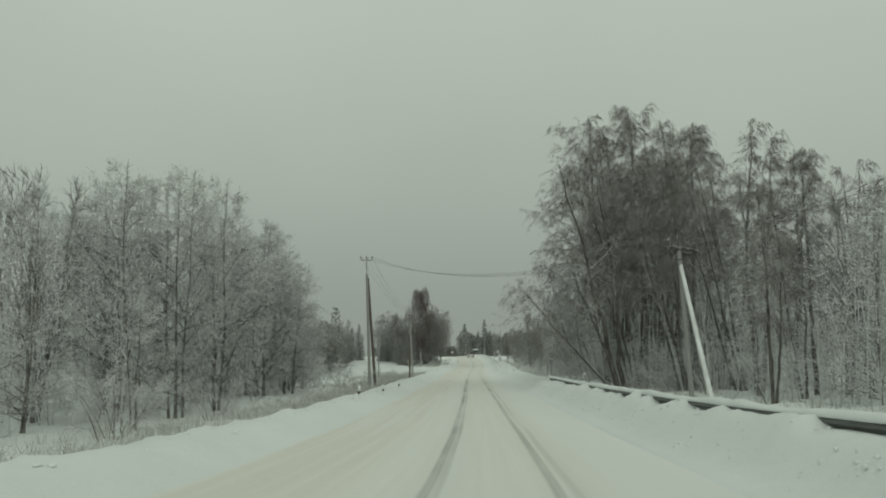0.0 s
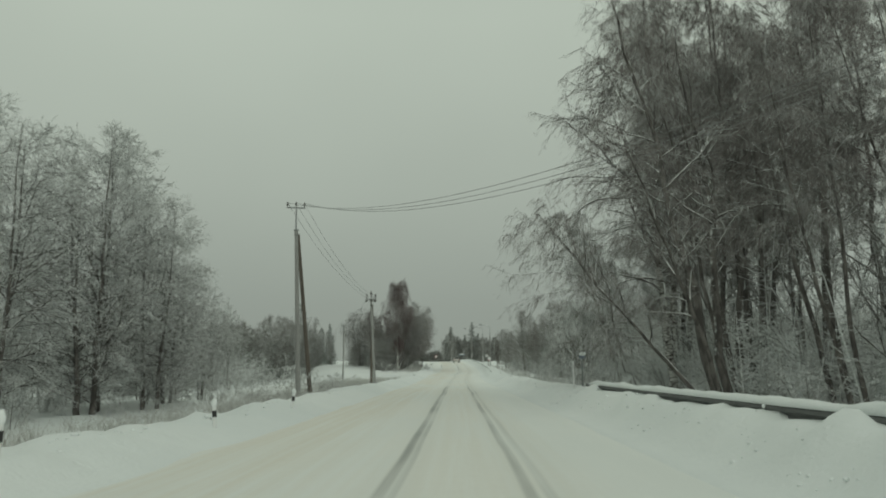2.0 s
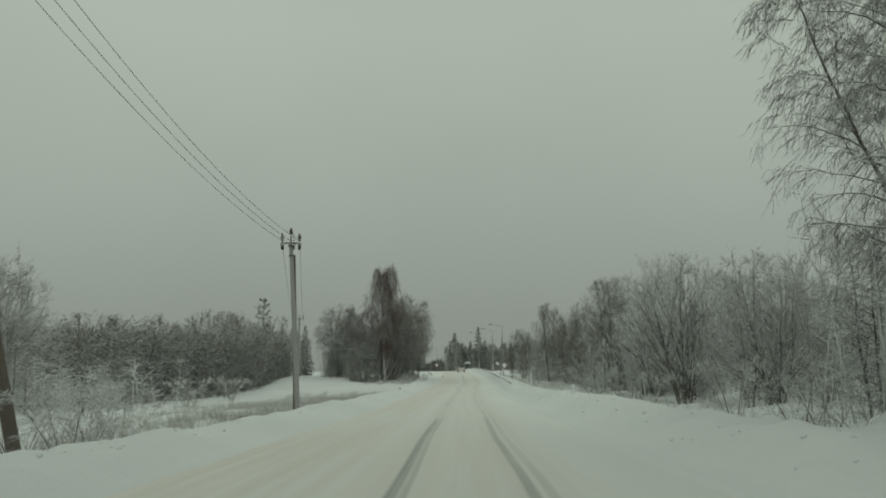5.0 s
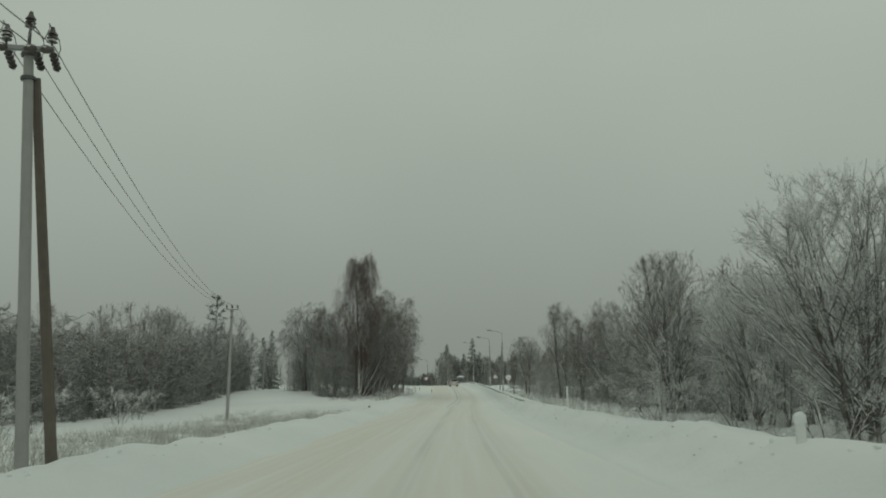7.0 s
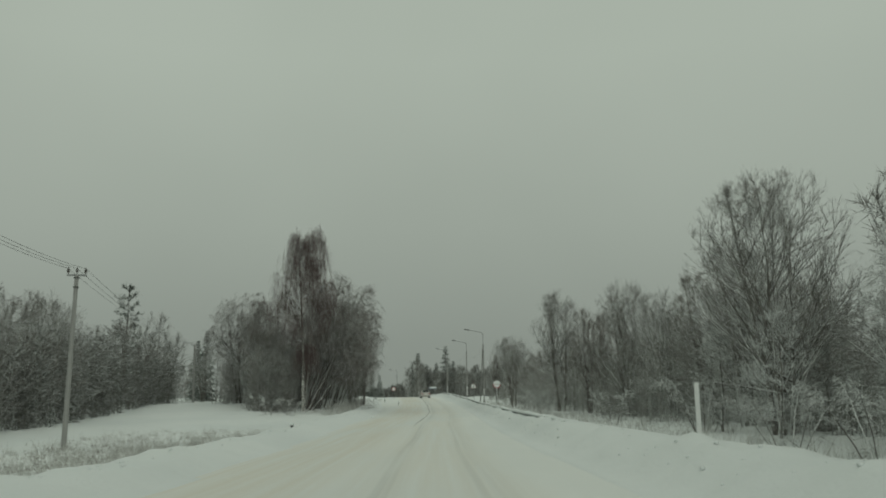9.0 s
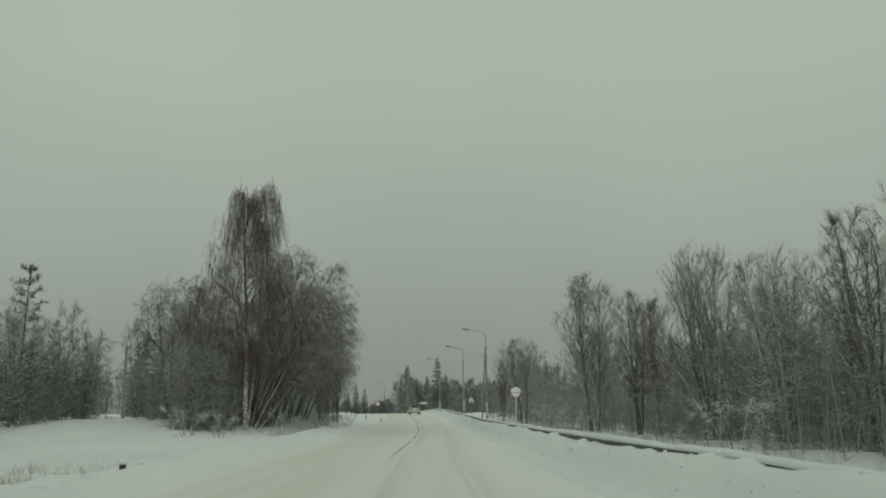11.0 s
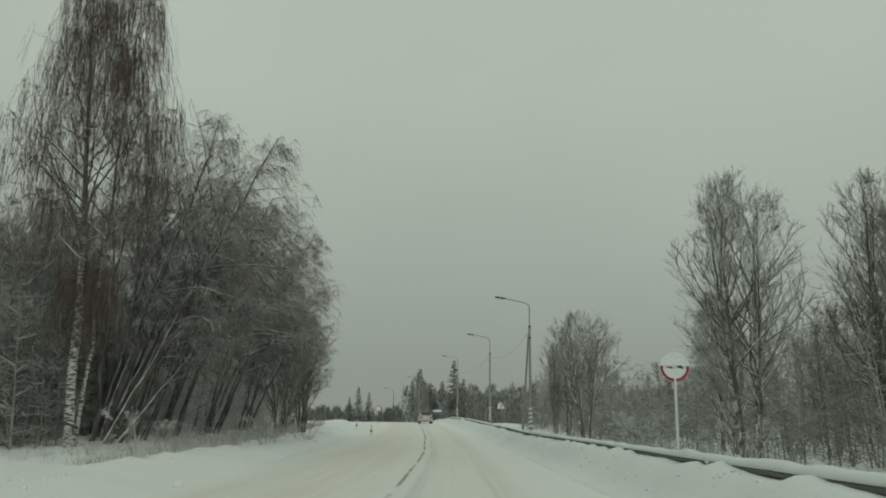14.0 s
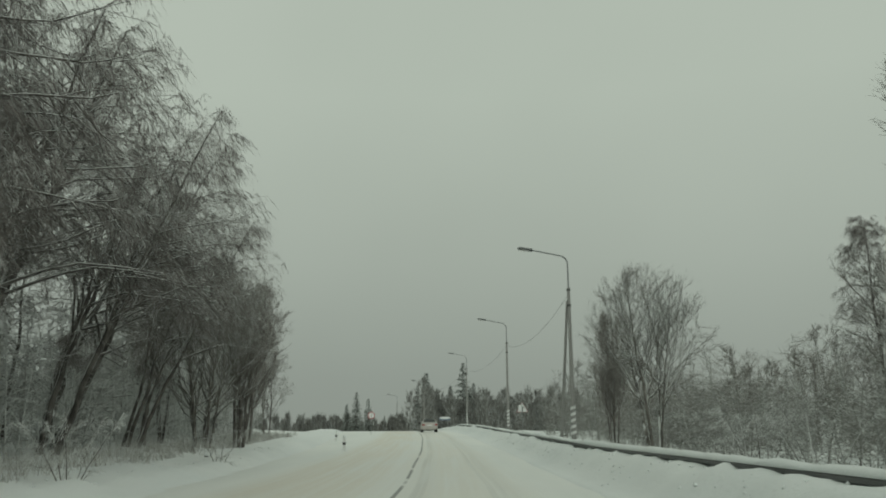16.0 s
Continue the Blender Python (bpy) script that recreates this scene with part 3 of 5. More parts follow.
        sprigs(sub, twigs, 0.1, 1.0, twig)
        sprigs(limb, max(3, twigs // 2), 0.3, 1.0, twig)
        sprigs(line[None, 9:], twigs * 6, 0.0, 1.0, twig)
        sprigs(line[None, 12:], twigs * 6, 0.0, 1.0, twig * 1.2)
    crown.blades(np.concatenate(bases), np.concatenate(tips), np.concatenate(radii), rng)
    return wood, crown, boughs


def conifer(seed, h=14.0, spread=2.9, tiers=26, base=0.04, per=9, tuft=20):
    rng = np.random.default_rng(seed)
    wood, crown = Growth(), Growth()
    line = bend(rng, (0, 0, -0.2), (0, 0, 1), h + 0.2, 8, 0.01, 0)
    wood.branch(line, np.linspace(0.02 * h / 2 + 0.03, 0.01, 9), 6)
    bases, tips, radii = [], [], []
    for i in range(tiers):
        s = base + (1 - base) * i / tiers
        for k in range(per):
            a = k * 2 * math.pi / per + i * 0.7 + rng.uniform(-0.3, 0.3)
            ln = spread * (1 - s) ** 0.85 * rng.uniform(0.65, 1.15) + 0.15
            limb = bend(rng, (0, 0, (s + rng.uniform(-0.5, 0.5) / tiers) * h), (math.cos(a), math.sin(a), 0.25 - 0.5 * (1 - s)), ln, 4, 0.06, -0.15)
            crown.branch(limb, np.linspace(0.022, 0.006, 5), 3)
            for _ in range(int(tuft * (0.4 + (1 - s)))):
                q = rng.uniform(0.1, 1.0) * 4
                i2 = min(int(q), 3)
                p = limb[i2] + (limb[i2 + 1] - limb[i2]) * (q - i2)
                d = around(rng, unit(limb[i2 + 1] - limb[i2]), 20, 70)
                d[2] -= 0.35
                bases.append(p)
                tips.append(p + d * rng.uniform(0.25, 0.6) * (0.35 + 0.65 * (1 - s)))
                radii.append(0.10)
    crown.blades(bases, tips, radii, rng)
    return wood, crown


def make_tree(name, grown, bark, twig, label, group):
    ob = thing(name, 0, 0, 0, label, "tree" if "shrub" not in name else "shrub", group)
    parts = [("trunk", grown[0], bark, True), ("crown", grown[1], twig, False)]
    if len(grown) > 2 and bark is BARK_BIRCH:
        parts.append(("branchwork", grown[2], BARK_SNOWY, True))
    elif len(grown) > 2:
        grown[0].take(grown[2])
    for n, g, m, s in parts:
        c = new(n, g.mesh(n, m, s))
        c.parent = ob
    return ob


KINDS = {}


def kind_of(key, name, builds, bark, twig, label, group):
    """builds: (height as built, trunk and crown) for each variant."""
    KINDS[key] = dict(name=name, builds=builds, bark=bark, twig=twig, label=label, group=group, made={}, turn=0)


def plant(key, x, y, h, wide=1.0, variant=None, rz=None, z=None):
    """Sets a tree of the kind on the snow, scaled to height h and widened by wide."""
    k = KINDS[key]
    i = k["turn"] % len(k["builds"]) if variant is None else variant
    k["turn"] += 1
    h0, grown = k["builds"][i]
    rz = (0.0 if key == "tall_lean" else (x * 37.3 + y * 91.7) % 360) if rz is None else rz
    gz = float(ground_z(x, y)) if z is None else z
    s = h / h0
    m = pose(x, y, gz - 0.05, 0, 0, rz) @ Matrix.Diagonal((s * wide, s * wide, s, 1))
    if i not in k["made"]:
        ob = make_tree(k["name"], grown, k["bark"], k["twig"], k["label"], k["group"])
        ob.matrix_basis = m
        k["made"][i] = ob
        return ob
    src = k["made"][i]
    keep = src.scale.copy()
    src.scale = (1, 1, 1)
    ob = copy_thing(src, m)
    src.scale = keep
    return ob


DROOP = dict(rise=(32, 62), pull=-0.35, sub_turn=(22, 58), sub_pull=-0.55, twig=0.42, hang=0.55, twig_pull=0.0, spurs=2, wobble=0.13)
UPSWEPT = dict(rise=(26, 62), pull=0.5, sub_turn=(20, 55), sub_pull=0.3, twig=0.42, twig_turn=(12, 45), twig_pull=0.2, spurs=2, wobble=0.13)
LAYERED = dict(rise=(52, 82), pull=-0.1, sub_turn=(25, 65), sub_pull=-0.1, sub_len=(0.35, 0.6), twig=0.36, twig_turn=(18, 60), twig_pull=-0.05, spurs=2, wobble=0.1)

kind_of("dark", "birch_tree", [(14.0, bare_tree(s, fan(s, n, 14, 0.09, 0.16), 66 // n, 11, 11, base=0.34, spread=3.4, shape=0.42, twig_r=0.0062, **DROOP)) for s, n in ((1, 2), (2, 1), (3, 3))],
        BARK_DARK, TWIG_DARK, "tall bare birch with drooping dark twigs dusted with snow", "roadside wood")
kind_of("far_dark", "birch_tree", [(14.0, bare_tree(s, fan(s, n, 14, 0.10, 0.16), 30 // n, 8, 8, base=0.2, spread=3.2, twig_r=0.010, **DROOP)) for s, n in ((5, 2), (6, 3))],
        BARK_DARK, TWIG_DARK, "bare dark birch deeper in the roadside wood", "roadside wood")
kind_of("leaning", "willow_tree", [(11.0, bare_tree(s, fan(s, n, 9.5, 0.13, 0.15, 0.2, (0.27, 0.0), 0.14), 20, 9, 9, base=0.34, spread=3.0, twig_r=0.0056, sway=0.02,
        domes=(((3.0, 0, 6.6), (3.7, 3.6, 4.5)),), **DROOP)) for s, n in ((11, 4), (12, 4))],
        BARK_SNOWY, TWIG_DARK, "leaning many-stemmed willow, snow along its dark limbs", "trees of the clump")
kind_of("spreading", "willow_tree", [(10.0, bare_tree(14, fan(14, 4, 9.2, 0.16, 0.13, 0.2), 22, 9, 9, base=0.35, spread=3.2, twig_r=0.0058, sway=0.02,
        domes=(((0, 0, 6.2), (3.6, 3.4, 3.8)),), **DROOP))],
        BARK_SNOWY, TWIG_DARK, "round-headed dark willow with snow caught in its twigs", "trees of the clump")
kind_of("weeping", "weeping_birch", [(16.5, bare_tree(23, [(0.0, 0, -0.035, 0.0, 0, 16.0, 0.17), (0.02, 0.30, 0.045, -0.012, 0, 16.4, 0.07)], 44, 6, 5, 5, base=0.28, rise=(26, 60), pull=0.05, sub_pull=-0.5,
        twig=1.5, twig_turn=(20, 60), twig_pull=0.0, hang=0.93, spread=3.2, twig_r=0.0075, sway=0.008,
        domes=(((-0.2, 0, 9.9), (2.7, 2.5, 4.0)), ((-1.15, 0, 12.0), (1.35, 1.3, 2.5)), ((-0.35, 0, 13.2), (0.85, 0.9, 3.1)), ((0.6, 0, 13.2), (0.95, 1.0, 3.3)), ((1.1, 0, 11.6), (1.0, 1.1, 2.2)))))],
        BARK_BIRCH, TWIG_WARM, "tall weeping birch with long hanging twigs and white bark", "trees of the clump")
kind_of("frost", "frosted_tree", [(10.0, bare_tree(s, fan(s, n, 10, 0.07, 0.10), 48 // n, 8, 7, base=0.08, spread=2.9, shape=0.5, twig_r=0.0105, low=0.1, rough=True, **LAYERED)) for s, n in ((31, 1), (32, 2), (33, 3))],
        BARK_GREY, TWIG_FROST, "bare tree white with hoar frost, dark slim trunk", "frosted wood")
kind_of("round", "alder_tree", [(10.0, bare_tree(s, fan(s, n, 9.6, 0.15, 0.13), 116 // n, 9, 9, base=0.16, spread=3.6, twig_r=0.0056, low=0.1,
        domes=(((0, 0, 5.6), (3.4, 3.4, 4.5)),), **UPSWEPT)) for s, n in ((41, 5), (42, 4))],
        BARK_GREY, TWIG_GREY, "round bare alder with upswept rimed twigs and several stems", "trees behind the verge")
kind_of("round_frost", "alder_tree", [(9.0, bare_tree(45, fan(45, 6, 8.2, 0.26, 0.12), 20, 9, 9, base=0.10, spread=3.8, twig_r=0.0075, low=0.1, rise=(28, 66), pull=0.2, sub_turn=(20, 50), sub_pull=0.1, twig=0.38, twig_turn=(12, 45), twig_pull=0.15,
        domes=(((0, 0, 4.6), (4.1, 4.1, 4.4)),)))],
        BARK_GREY, TWIG_FROST, "round alder whitened by hoar frost, dark stems inside", "trees behind the verge")
kind_of("egg", "alder_tree", [(11.4, bare_tree(44, fan(44, 4, 11.0, 0.075, 0.15), 27, 9, 8, base=0.22, spread=3.4, twig_r=0.0054, low=0.05,
        domes=(((0, 0, 6.7), (2.55, 2.5, 4.8)),), **UPSWEPT))],
        BARK_GREY, TWIG_GREY, "tall egg-shaped bare alder, several stems from one foot", "trees behind the guardrail")
kind_of("vase", "alder_tree", [(8.2, bare_tree(47, fan(47, 4, 7.6, 0.19, 0.11), 22, 9, 8, base=0.28, spread=3.0, twig_r=0.0054,
        domes=(((0, 0, 5.1), (2.9, 2.8, 3.2)),), **UPSWEPT))],
        BARK_GREY, TWIG_GREY, "wide bare alder with open stems forking from the foot", "trees behind the guardrail")
kind_of("tall_lean", "birch_tree", [(16.0, bare_tree(s, fan(s, n, 16, 0.07, 0.14, 0.3, (ln, 0)), 66 // n, 11, 11, base=0.42, spread=3.3, shape=0.4, twig_r=0.0062, **DROOP)) for s, n, ln in ((7, 3, -0.22), (8, 2, -0.15))],
        BARK_DARK, TWIG_DARK, "tall dark birch leaning towards the road, snow on its limbs", "roadside wood")
kind_of("upright", "aspen_tree", [(10.0, bare_tree(s, fan(s, n, 9.8, 0.09, 0.12), 72 // n, 9, 8, base=0.2, spread=2.8, twig_r=0.0056, domes=(((0, 0, 5.8), (2.3, 2.3, 4.3)),), **UPSWEPT)) for s, n in ((51, 3), (52, 2), (53, 4))],
        BARK_DARK, TWIG_BROWN, "bare upright aspen with fine brown twigs and snow in its forks", "trees behind the guardrail")
kind_of("rich_frost", "frosted_tree", [(11.0, bare_tree(s, fan(s, n, 11, 0.06, 0.13, 0.3), 96 // n, 11, 8, base=0.06, spread=3.2, twig_r=0.0105, domes=(((0, 0, 5.6), (3.1, 3.1, 5.6)),), rough=True, **LAYERED)) for s, n in ((38, 2), (39, 3))],
        BARK_DARK, TWIG_FROST, "full tree white with hoar frost down to the ground", "frosted wood")
kind_of("far_frost", "frosted_tree", [(8.0, bare_tree(s, fan(s, 3, 7.8, 0.12, 0.10), 10, 6, 6, 1, base=0.1, spread=2.6, twig_r=0.013, twig=0.55, low=0.2, domes=(((0, 0, 4.3), (2.6, 2.6, 3.8)),), rise=(25, 60), pull=0.3, twig_pull=0.2, rough=True)) for s in (35, 36, 37)],
        BARK_GREY, TWIG_GREY, "frosted bare tree at the edge of the field wood", "field wood")
kind_of("far_brown", "aspen_tree", [(8.0, bare_tree(s, fan(s, 3, 7.8, 0.10, 0.10), 10, 6, 6, 1, base=0.1, spread=2.4, twig_r=0.013, twig=0.55, low=0.15, domes=(((0, 0, 4.3), (2.3, 2.3, 3.8)),), rise=(20, 50), pull=0.4, twig_pull=0.3, rough=True)) for s in (55, 56)],
        BARK_DARK, TWIG_BROWN, "bare brown aspen in the far thicket", "far thicket")
kind_of("shrub", "snowy_shrub", [(2.4, bare_tree(s, fan(s, 5, 2.3, 0.5, 0.028, 0.1, bow=0.2), 5, 3, 5, 1, base=0.1, spread=0.9, twig=0.3, twig_r=0.008, rise=(25, 60), pull=-0.2, sub_pull=-0.3, hang=0.3, limb_r=0.014, rough=True)) for s in (61, 62)],
        BARK_GREY, TWIG_FROST, "low twiggy shrub bowed under snow and frost", "undergrowth")
kind_of("fir", "spruce_tree", [(14.0, conifer(71)), (12.0, conifer(72, 12, 2.5, 22))],
        BARK_DARK, NEEDLES, "dark narrow spruce dusted with snow", "conifers")
kind_of("pine", "pine_tree", [(12.0, bare_tree(76, fan(76, 1, 12, 0.02, 0.15), 34, 7, 9, base=0.42, spread=1.9, shape=0.35, rise=(60, 88), pull=0.1, twig=0.3, twig_r=0.022, twig_turn=(20, 70), spurs=1))],
        BARK_DARK, NEEDLES, "pine with a bare trunk and a snowy ragged crown", "conifers")

# wood beside the opposite lane
for x, y, h, kind, wide in ((-13.3, 36, 11.2, "rich_frost", 0.9), (-10.9, 36.5, 11.3, "rich_frost", 0.75), (-16.8, 44.5, 12.0, "rich_frost", 1.0), (-13.6, 64, 13.2, "rich_frost", 1.05),
                            (-14.5, 30, 9.0, "frost", 1.0), (-10.8, 43, 11.8, "rich_frost", 0.8), (-13.6, 55, 11.6, "rich_frost", 1.0), (-12.4, 60.5, 12.0, "rich_frost", 1.05), (-11.2, 65, 10.4, "rich_frost", 1.0), (-11.6, 69, 8.8, "rich_frost", 1.1),
                            (-12.4, 49, 9.5, "frost", 1.0), (-10.4, 30, 6.0, "frost", 1.0), (-17, 36, 11, "far_frost", 1.0), (-19.5, 51, 13, "far_frost", 1.0), (-16, 58, 12.5, "frost", 1.0),
                            (-18.5, 66, 11, "far_frost", 1.0), (-20.5, 42, 12, "far_frost", 1.0), (-18.5, 28, 9, "far_frost", 1.0), (-24, 58, 12.5, "far_frost", 1.0),
                            (-16, 20, 8.0, "frost", 1.0), (-13, 15, 8.0, "frost", 1.0), (-15.5, 70, 8.0, "frost", 0.9), (-13.6, 24, 7.5, "frost", 1.0)):
    plant(kind, x, y, h, wide)
# thin frosted growth further along
for x, y, h in ((-15.2, 98, 5.6), (-17.5, 88, 5.0), (-20, 103, 5.6), (-22, 84, 7.5), (-21, 112, 6.5), (-25, 96, 8), (-14, 72, 5.0), (-13.2, 76, 4.5), (-24, 120, 6.5)):
    plant("frost", x, y, h, 0.95)
rng = np.random.default_rng(5)
for i in range(26):
    y = rng.uniform(128, 216)
    x = -18.5 - rng.uniform(0, 1) ** 0.8 * 24 - (y - 128) * 0.10
    plant(("far_frost", "far_frost", "far_brown")[i % 3], x, y, rng.uniform(6.2, 9.2), 1.0)
for x, y, h in ((-22.5, 207, 8.2), (-25, 213, 8.6), (-27.5, 206, 8.8), (-20.5, 216, 6.5), (-20.6, 168, 8.4), (-22.4, 171, 9.4), (-21.6, 163, 8.6), (-24, 166, 9.6), (-20.2, 159, 7.6), (-22.8, 157, 8.8), (-26, 176, 9.8), (-24.4, 181, 9.4),
                (-22.0, 192, 8.4), (-23.2, 202, 9.8), (-27.5, 186, 9.8), (-21.0, 150, 6.8), (-23.5, 147, 7.6), (-27, 152, 8.6), (-22.6, 138, 6.6), (-26.5, 140, 7.8)):
    plant("far_frost", x, y, h)
plant("rich_frost", -13.9, 74, 8.6, 1.15)
plant("rich_frost", -19.4, 88, 9.0, 1.0)
plant("frost", -12.2, 78, 5.4, 1.3)
plant("round_frost", -17.6, 99.6, 7.8, 1.0)
plant("pine", -24.9, 198.4, 12.6, 1.1)
plant("fir", -21.5, 222, 9.5)
plant("fir", -24, 228, 8.5)

# clump with the weeping birch
plant("weeping", -4.6, 185.3, 16.9, 1.0, rz=0)
plant("spreading", -12.5, 198.4, 11.7, 0.95, rz=20)
plant("spreading", -9.8, 196.0, 11.4, 0.75, rz=120)
plant("spreading", -9.0, 191.5, 8.6, 0.85, rz=210)
plant("dark", -5.4, 191, 10.6, 0.9)
for x, y, h, rz in ((-5.0, 189.6, 13.4, 5), (-4.0, 190.2, 8.6, -12), (-4.0, 194.3, 11.2, -15), (-3.7, 201, 11.5, -15), (-3.2, 207, 9.6, 5), (-5.0, 204, 11.9, 0), (-5.4, 197.5, 12.4, -10), (-6.4, 191, 8.6, 172)):
    plant("leaning", x, y, h, 0.92, rz=rz)
for x, y, h, kind in ((-8.6, 190, 7.4, "far_brown"), (-7.4, 186.5, 6.2, "far_frost"), (-8.2, 185.8, 5.0, "far_frost"), (-6.2, 192, 9, "far_dark"), (-11.6, 203, 8.2, "far_dark"), (-10.6, 204, 9.0, "far_dark")):
    plant(kind, x, y, h, 1.1)
for x, y, h, kind in ((-0.6, 214, 8.2, "upright"), (-3.6, 210, 9.0, "dark"), (-6.4, 200, 10, "far_dark"), (-1.6, 221, 8.4, "upright"), (-3.0, 226.5, 8.4, "upright"), (-1.8, 212, 8.2, "round"),
                      (-6.8, 205, 10, "far_dark"), (-4, 214, 9.0, "far_dark"), (-3.0, 226, 7.5, "far_brown"), (-7, 220, 9.0, "far_brown"),
                      (-3.4, 237, 6.0, "far_brown"), (-6, 231, 7, "far_brown")):
    plant(kind, x, y, h, 1.0)

def set_tree(ob, x, y, rz=0.0):
    ob.matrix_basis = pose(x, y, float(ground_z(x, y)) - 0.05, 0, 0, rz)
    return ob


set_tree(make_tree("willow_tree", bare_tree(88, [(0, 0, 0.21, 0.10, 0.02, 12.9, 0.16), (0.15, -0.3, 0.50, -0.04, 0.0, 8.8, 0.16), (0.4, -0.1, 0.80, 0.10, 0.05, 5.8, 0.10), (-0.3, 0.2, 0.35, 0.2, 0, 10.6, 0.12), (-0.4, -0.2, 0.12, -0.1, 0, 9.5, 0.10)],
                   24, 10, 9, base=0.36, spread=3.1, shape=0.4, limb_r=0.06, twig_r=0.0056, sway=0.018, **DROOP), BARK_SNOWY, TWIG_DARK,
                   "old willow, several stems leaning to the road, snow lying along them", "trees of the clump"), -4.7, 188.6)

# tall wood behind the first guardrail
for x, y, h, kind, wide in ((15.4, 70.5, 21.5, "dark", 0.85), (15.9, 66, 20.0, "dark", 0.85), (14.2, 59.5, 18.0, "tall_lean", 0.95), (18.5, 60, 19.5, "dark", 1.0), (15.4, 51, 14.5, "tall_lean", 1.0),
                            (18.4, 50, 15.0, "tall_lean", 1.0), (14.6, 34.5, 9.5, "dark", 0.9), (18.6, 47.5, 15.0, "dark", 1.0), (20.4, 44, 13.5, "dark", 0.9), (22.5, 45, 12.5, "far_dark", 1.0), (21.6, 40, 11.5, "far_dark", 1.0), (18.6, 41, 11.0, "far_dark", 0.9), (17.5, 72, 13, "far_frost", 1.0),
                            (20.5, 66, 14, "far_frost", 1.0), (24, 56, 15, "far_dark", 1.0), (20.5, 38, 10, "far_frost", 1.0), (17.8, 32, 8.5, "frost", 1.0), (24.5, 40, 10.5, "far_frost", 1.0),
                            (21, 28, 8.5, "far_frost", 1.0), (16.5, 25, 7.5, "frost", 1.0), (20, 18, 8, "far_frost", 1.0), (28, 48, 12, "far_frost", 1.0), (22, 76, 12, "far_frost", 1.0), (17.2, 78, 9.5, "frost", 1.1),
                            (17.0, 43, 7.5, "frost", 1.0), (17.2, 56, 18.5, "tall_lean", 1.0), (20.5, 58, 19.0, "far_dark", 1.1), (16.2, 62.5, 21.0, "dark", 0.9), (18.0, 65.5, 22.0, "dark", 1.05), (19.0, 69, 21.0, "far_dark", 1.0), (19, 55, 9, "far_frost", 1.0), (18.6, 82, 10.0, "far_frost", 1.1)):
    plant(kind, x, y, h, wide)
set_tree(make_tree("birch_tree", bare_tree(83, [(0, 0, -0.05, 0.0, 0, 20.5, 0.19)], 112, 12, 11, base=0.24, spread=5.2, twig_r=0.006, limb_r=0.06, domes=(((-1.5, 0, 11.6), (4.8, 4.6, 9.2)),), **dict(DROOP, wobble=0.2, pull=-0.7, rise=(38, 72))), BARK_BIRCH, TWIG_DARK,
                   "old birch with black-scarred white bark, boughs reaching over the verge", "roadside wood"), 13.0, 63.2)
birch_two = set_tree(make_tree("birch_tree", bare_tree(84, fan(84, 1, 15.5, 0.05, 0.16, lean=(0.03, 0)), 44, 9, 9, base=0.3, spread=3.2, twig_r=0.0055, **DROOP), BARK_BIRCH, TWIG_GREY,
                               "birch with scarred white bark among the snowy undergrowth", "roadside wood"), 14.4, 67.5)
copy_thing(birch_two, pose(15.2, 73, float(ground_z(15.2, 73)) - 0.05, 0, 0, 140))
slim_birch = set_tree(make_tree("birch_tree", bare_tree(81, [(0, 0, -0.30, 0.0, 0.03, 11.0, 0.10), (0.25, 0.3, -0.18, 0.05, 0, 9.5, 0.07)], 30, 10, 9, base=0.34, spread=3.4, twig_r=0.0055, **DROOP), BARK_BIRCH, TWIG_GREY,
                                "slim birch leaning over the snowy verge", "roadside wood"), 13.15, 73.6)
copy_thing(slim_birch, pose(14.9, 79.0, float(ground_z(14.9, 79.0)) - 0.05, 0, 0, -18))
set_tree(make_tree("alder_tree", bare_tree(87, [(0, 0, -0.24, -0.03, 0.0, 14.5, 0.20), (-0.35, -0.1, -0.80, -0.10, 0.05, 6.6, 0.09), (0.5, 0.3, -0.10, 0.05, 0, 14.0, 0.17), (-0.1, -0.4, -0.42, -0.30, 0.06, 9.0, 0.10)],
                   24, 10, 9, base=0.34, spread=3.7, shape=0.35, twig_r=0.0052, limb_r=0.06, sway=0.02, **DROOP), BARK_SNOWY, TWIG_DARK,
                   "dark alder leaning over the guardrail, long boughs lined with snow", "roadside wood"), 11.9, 53.4)
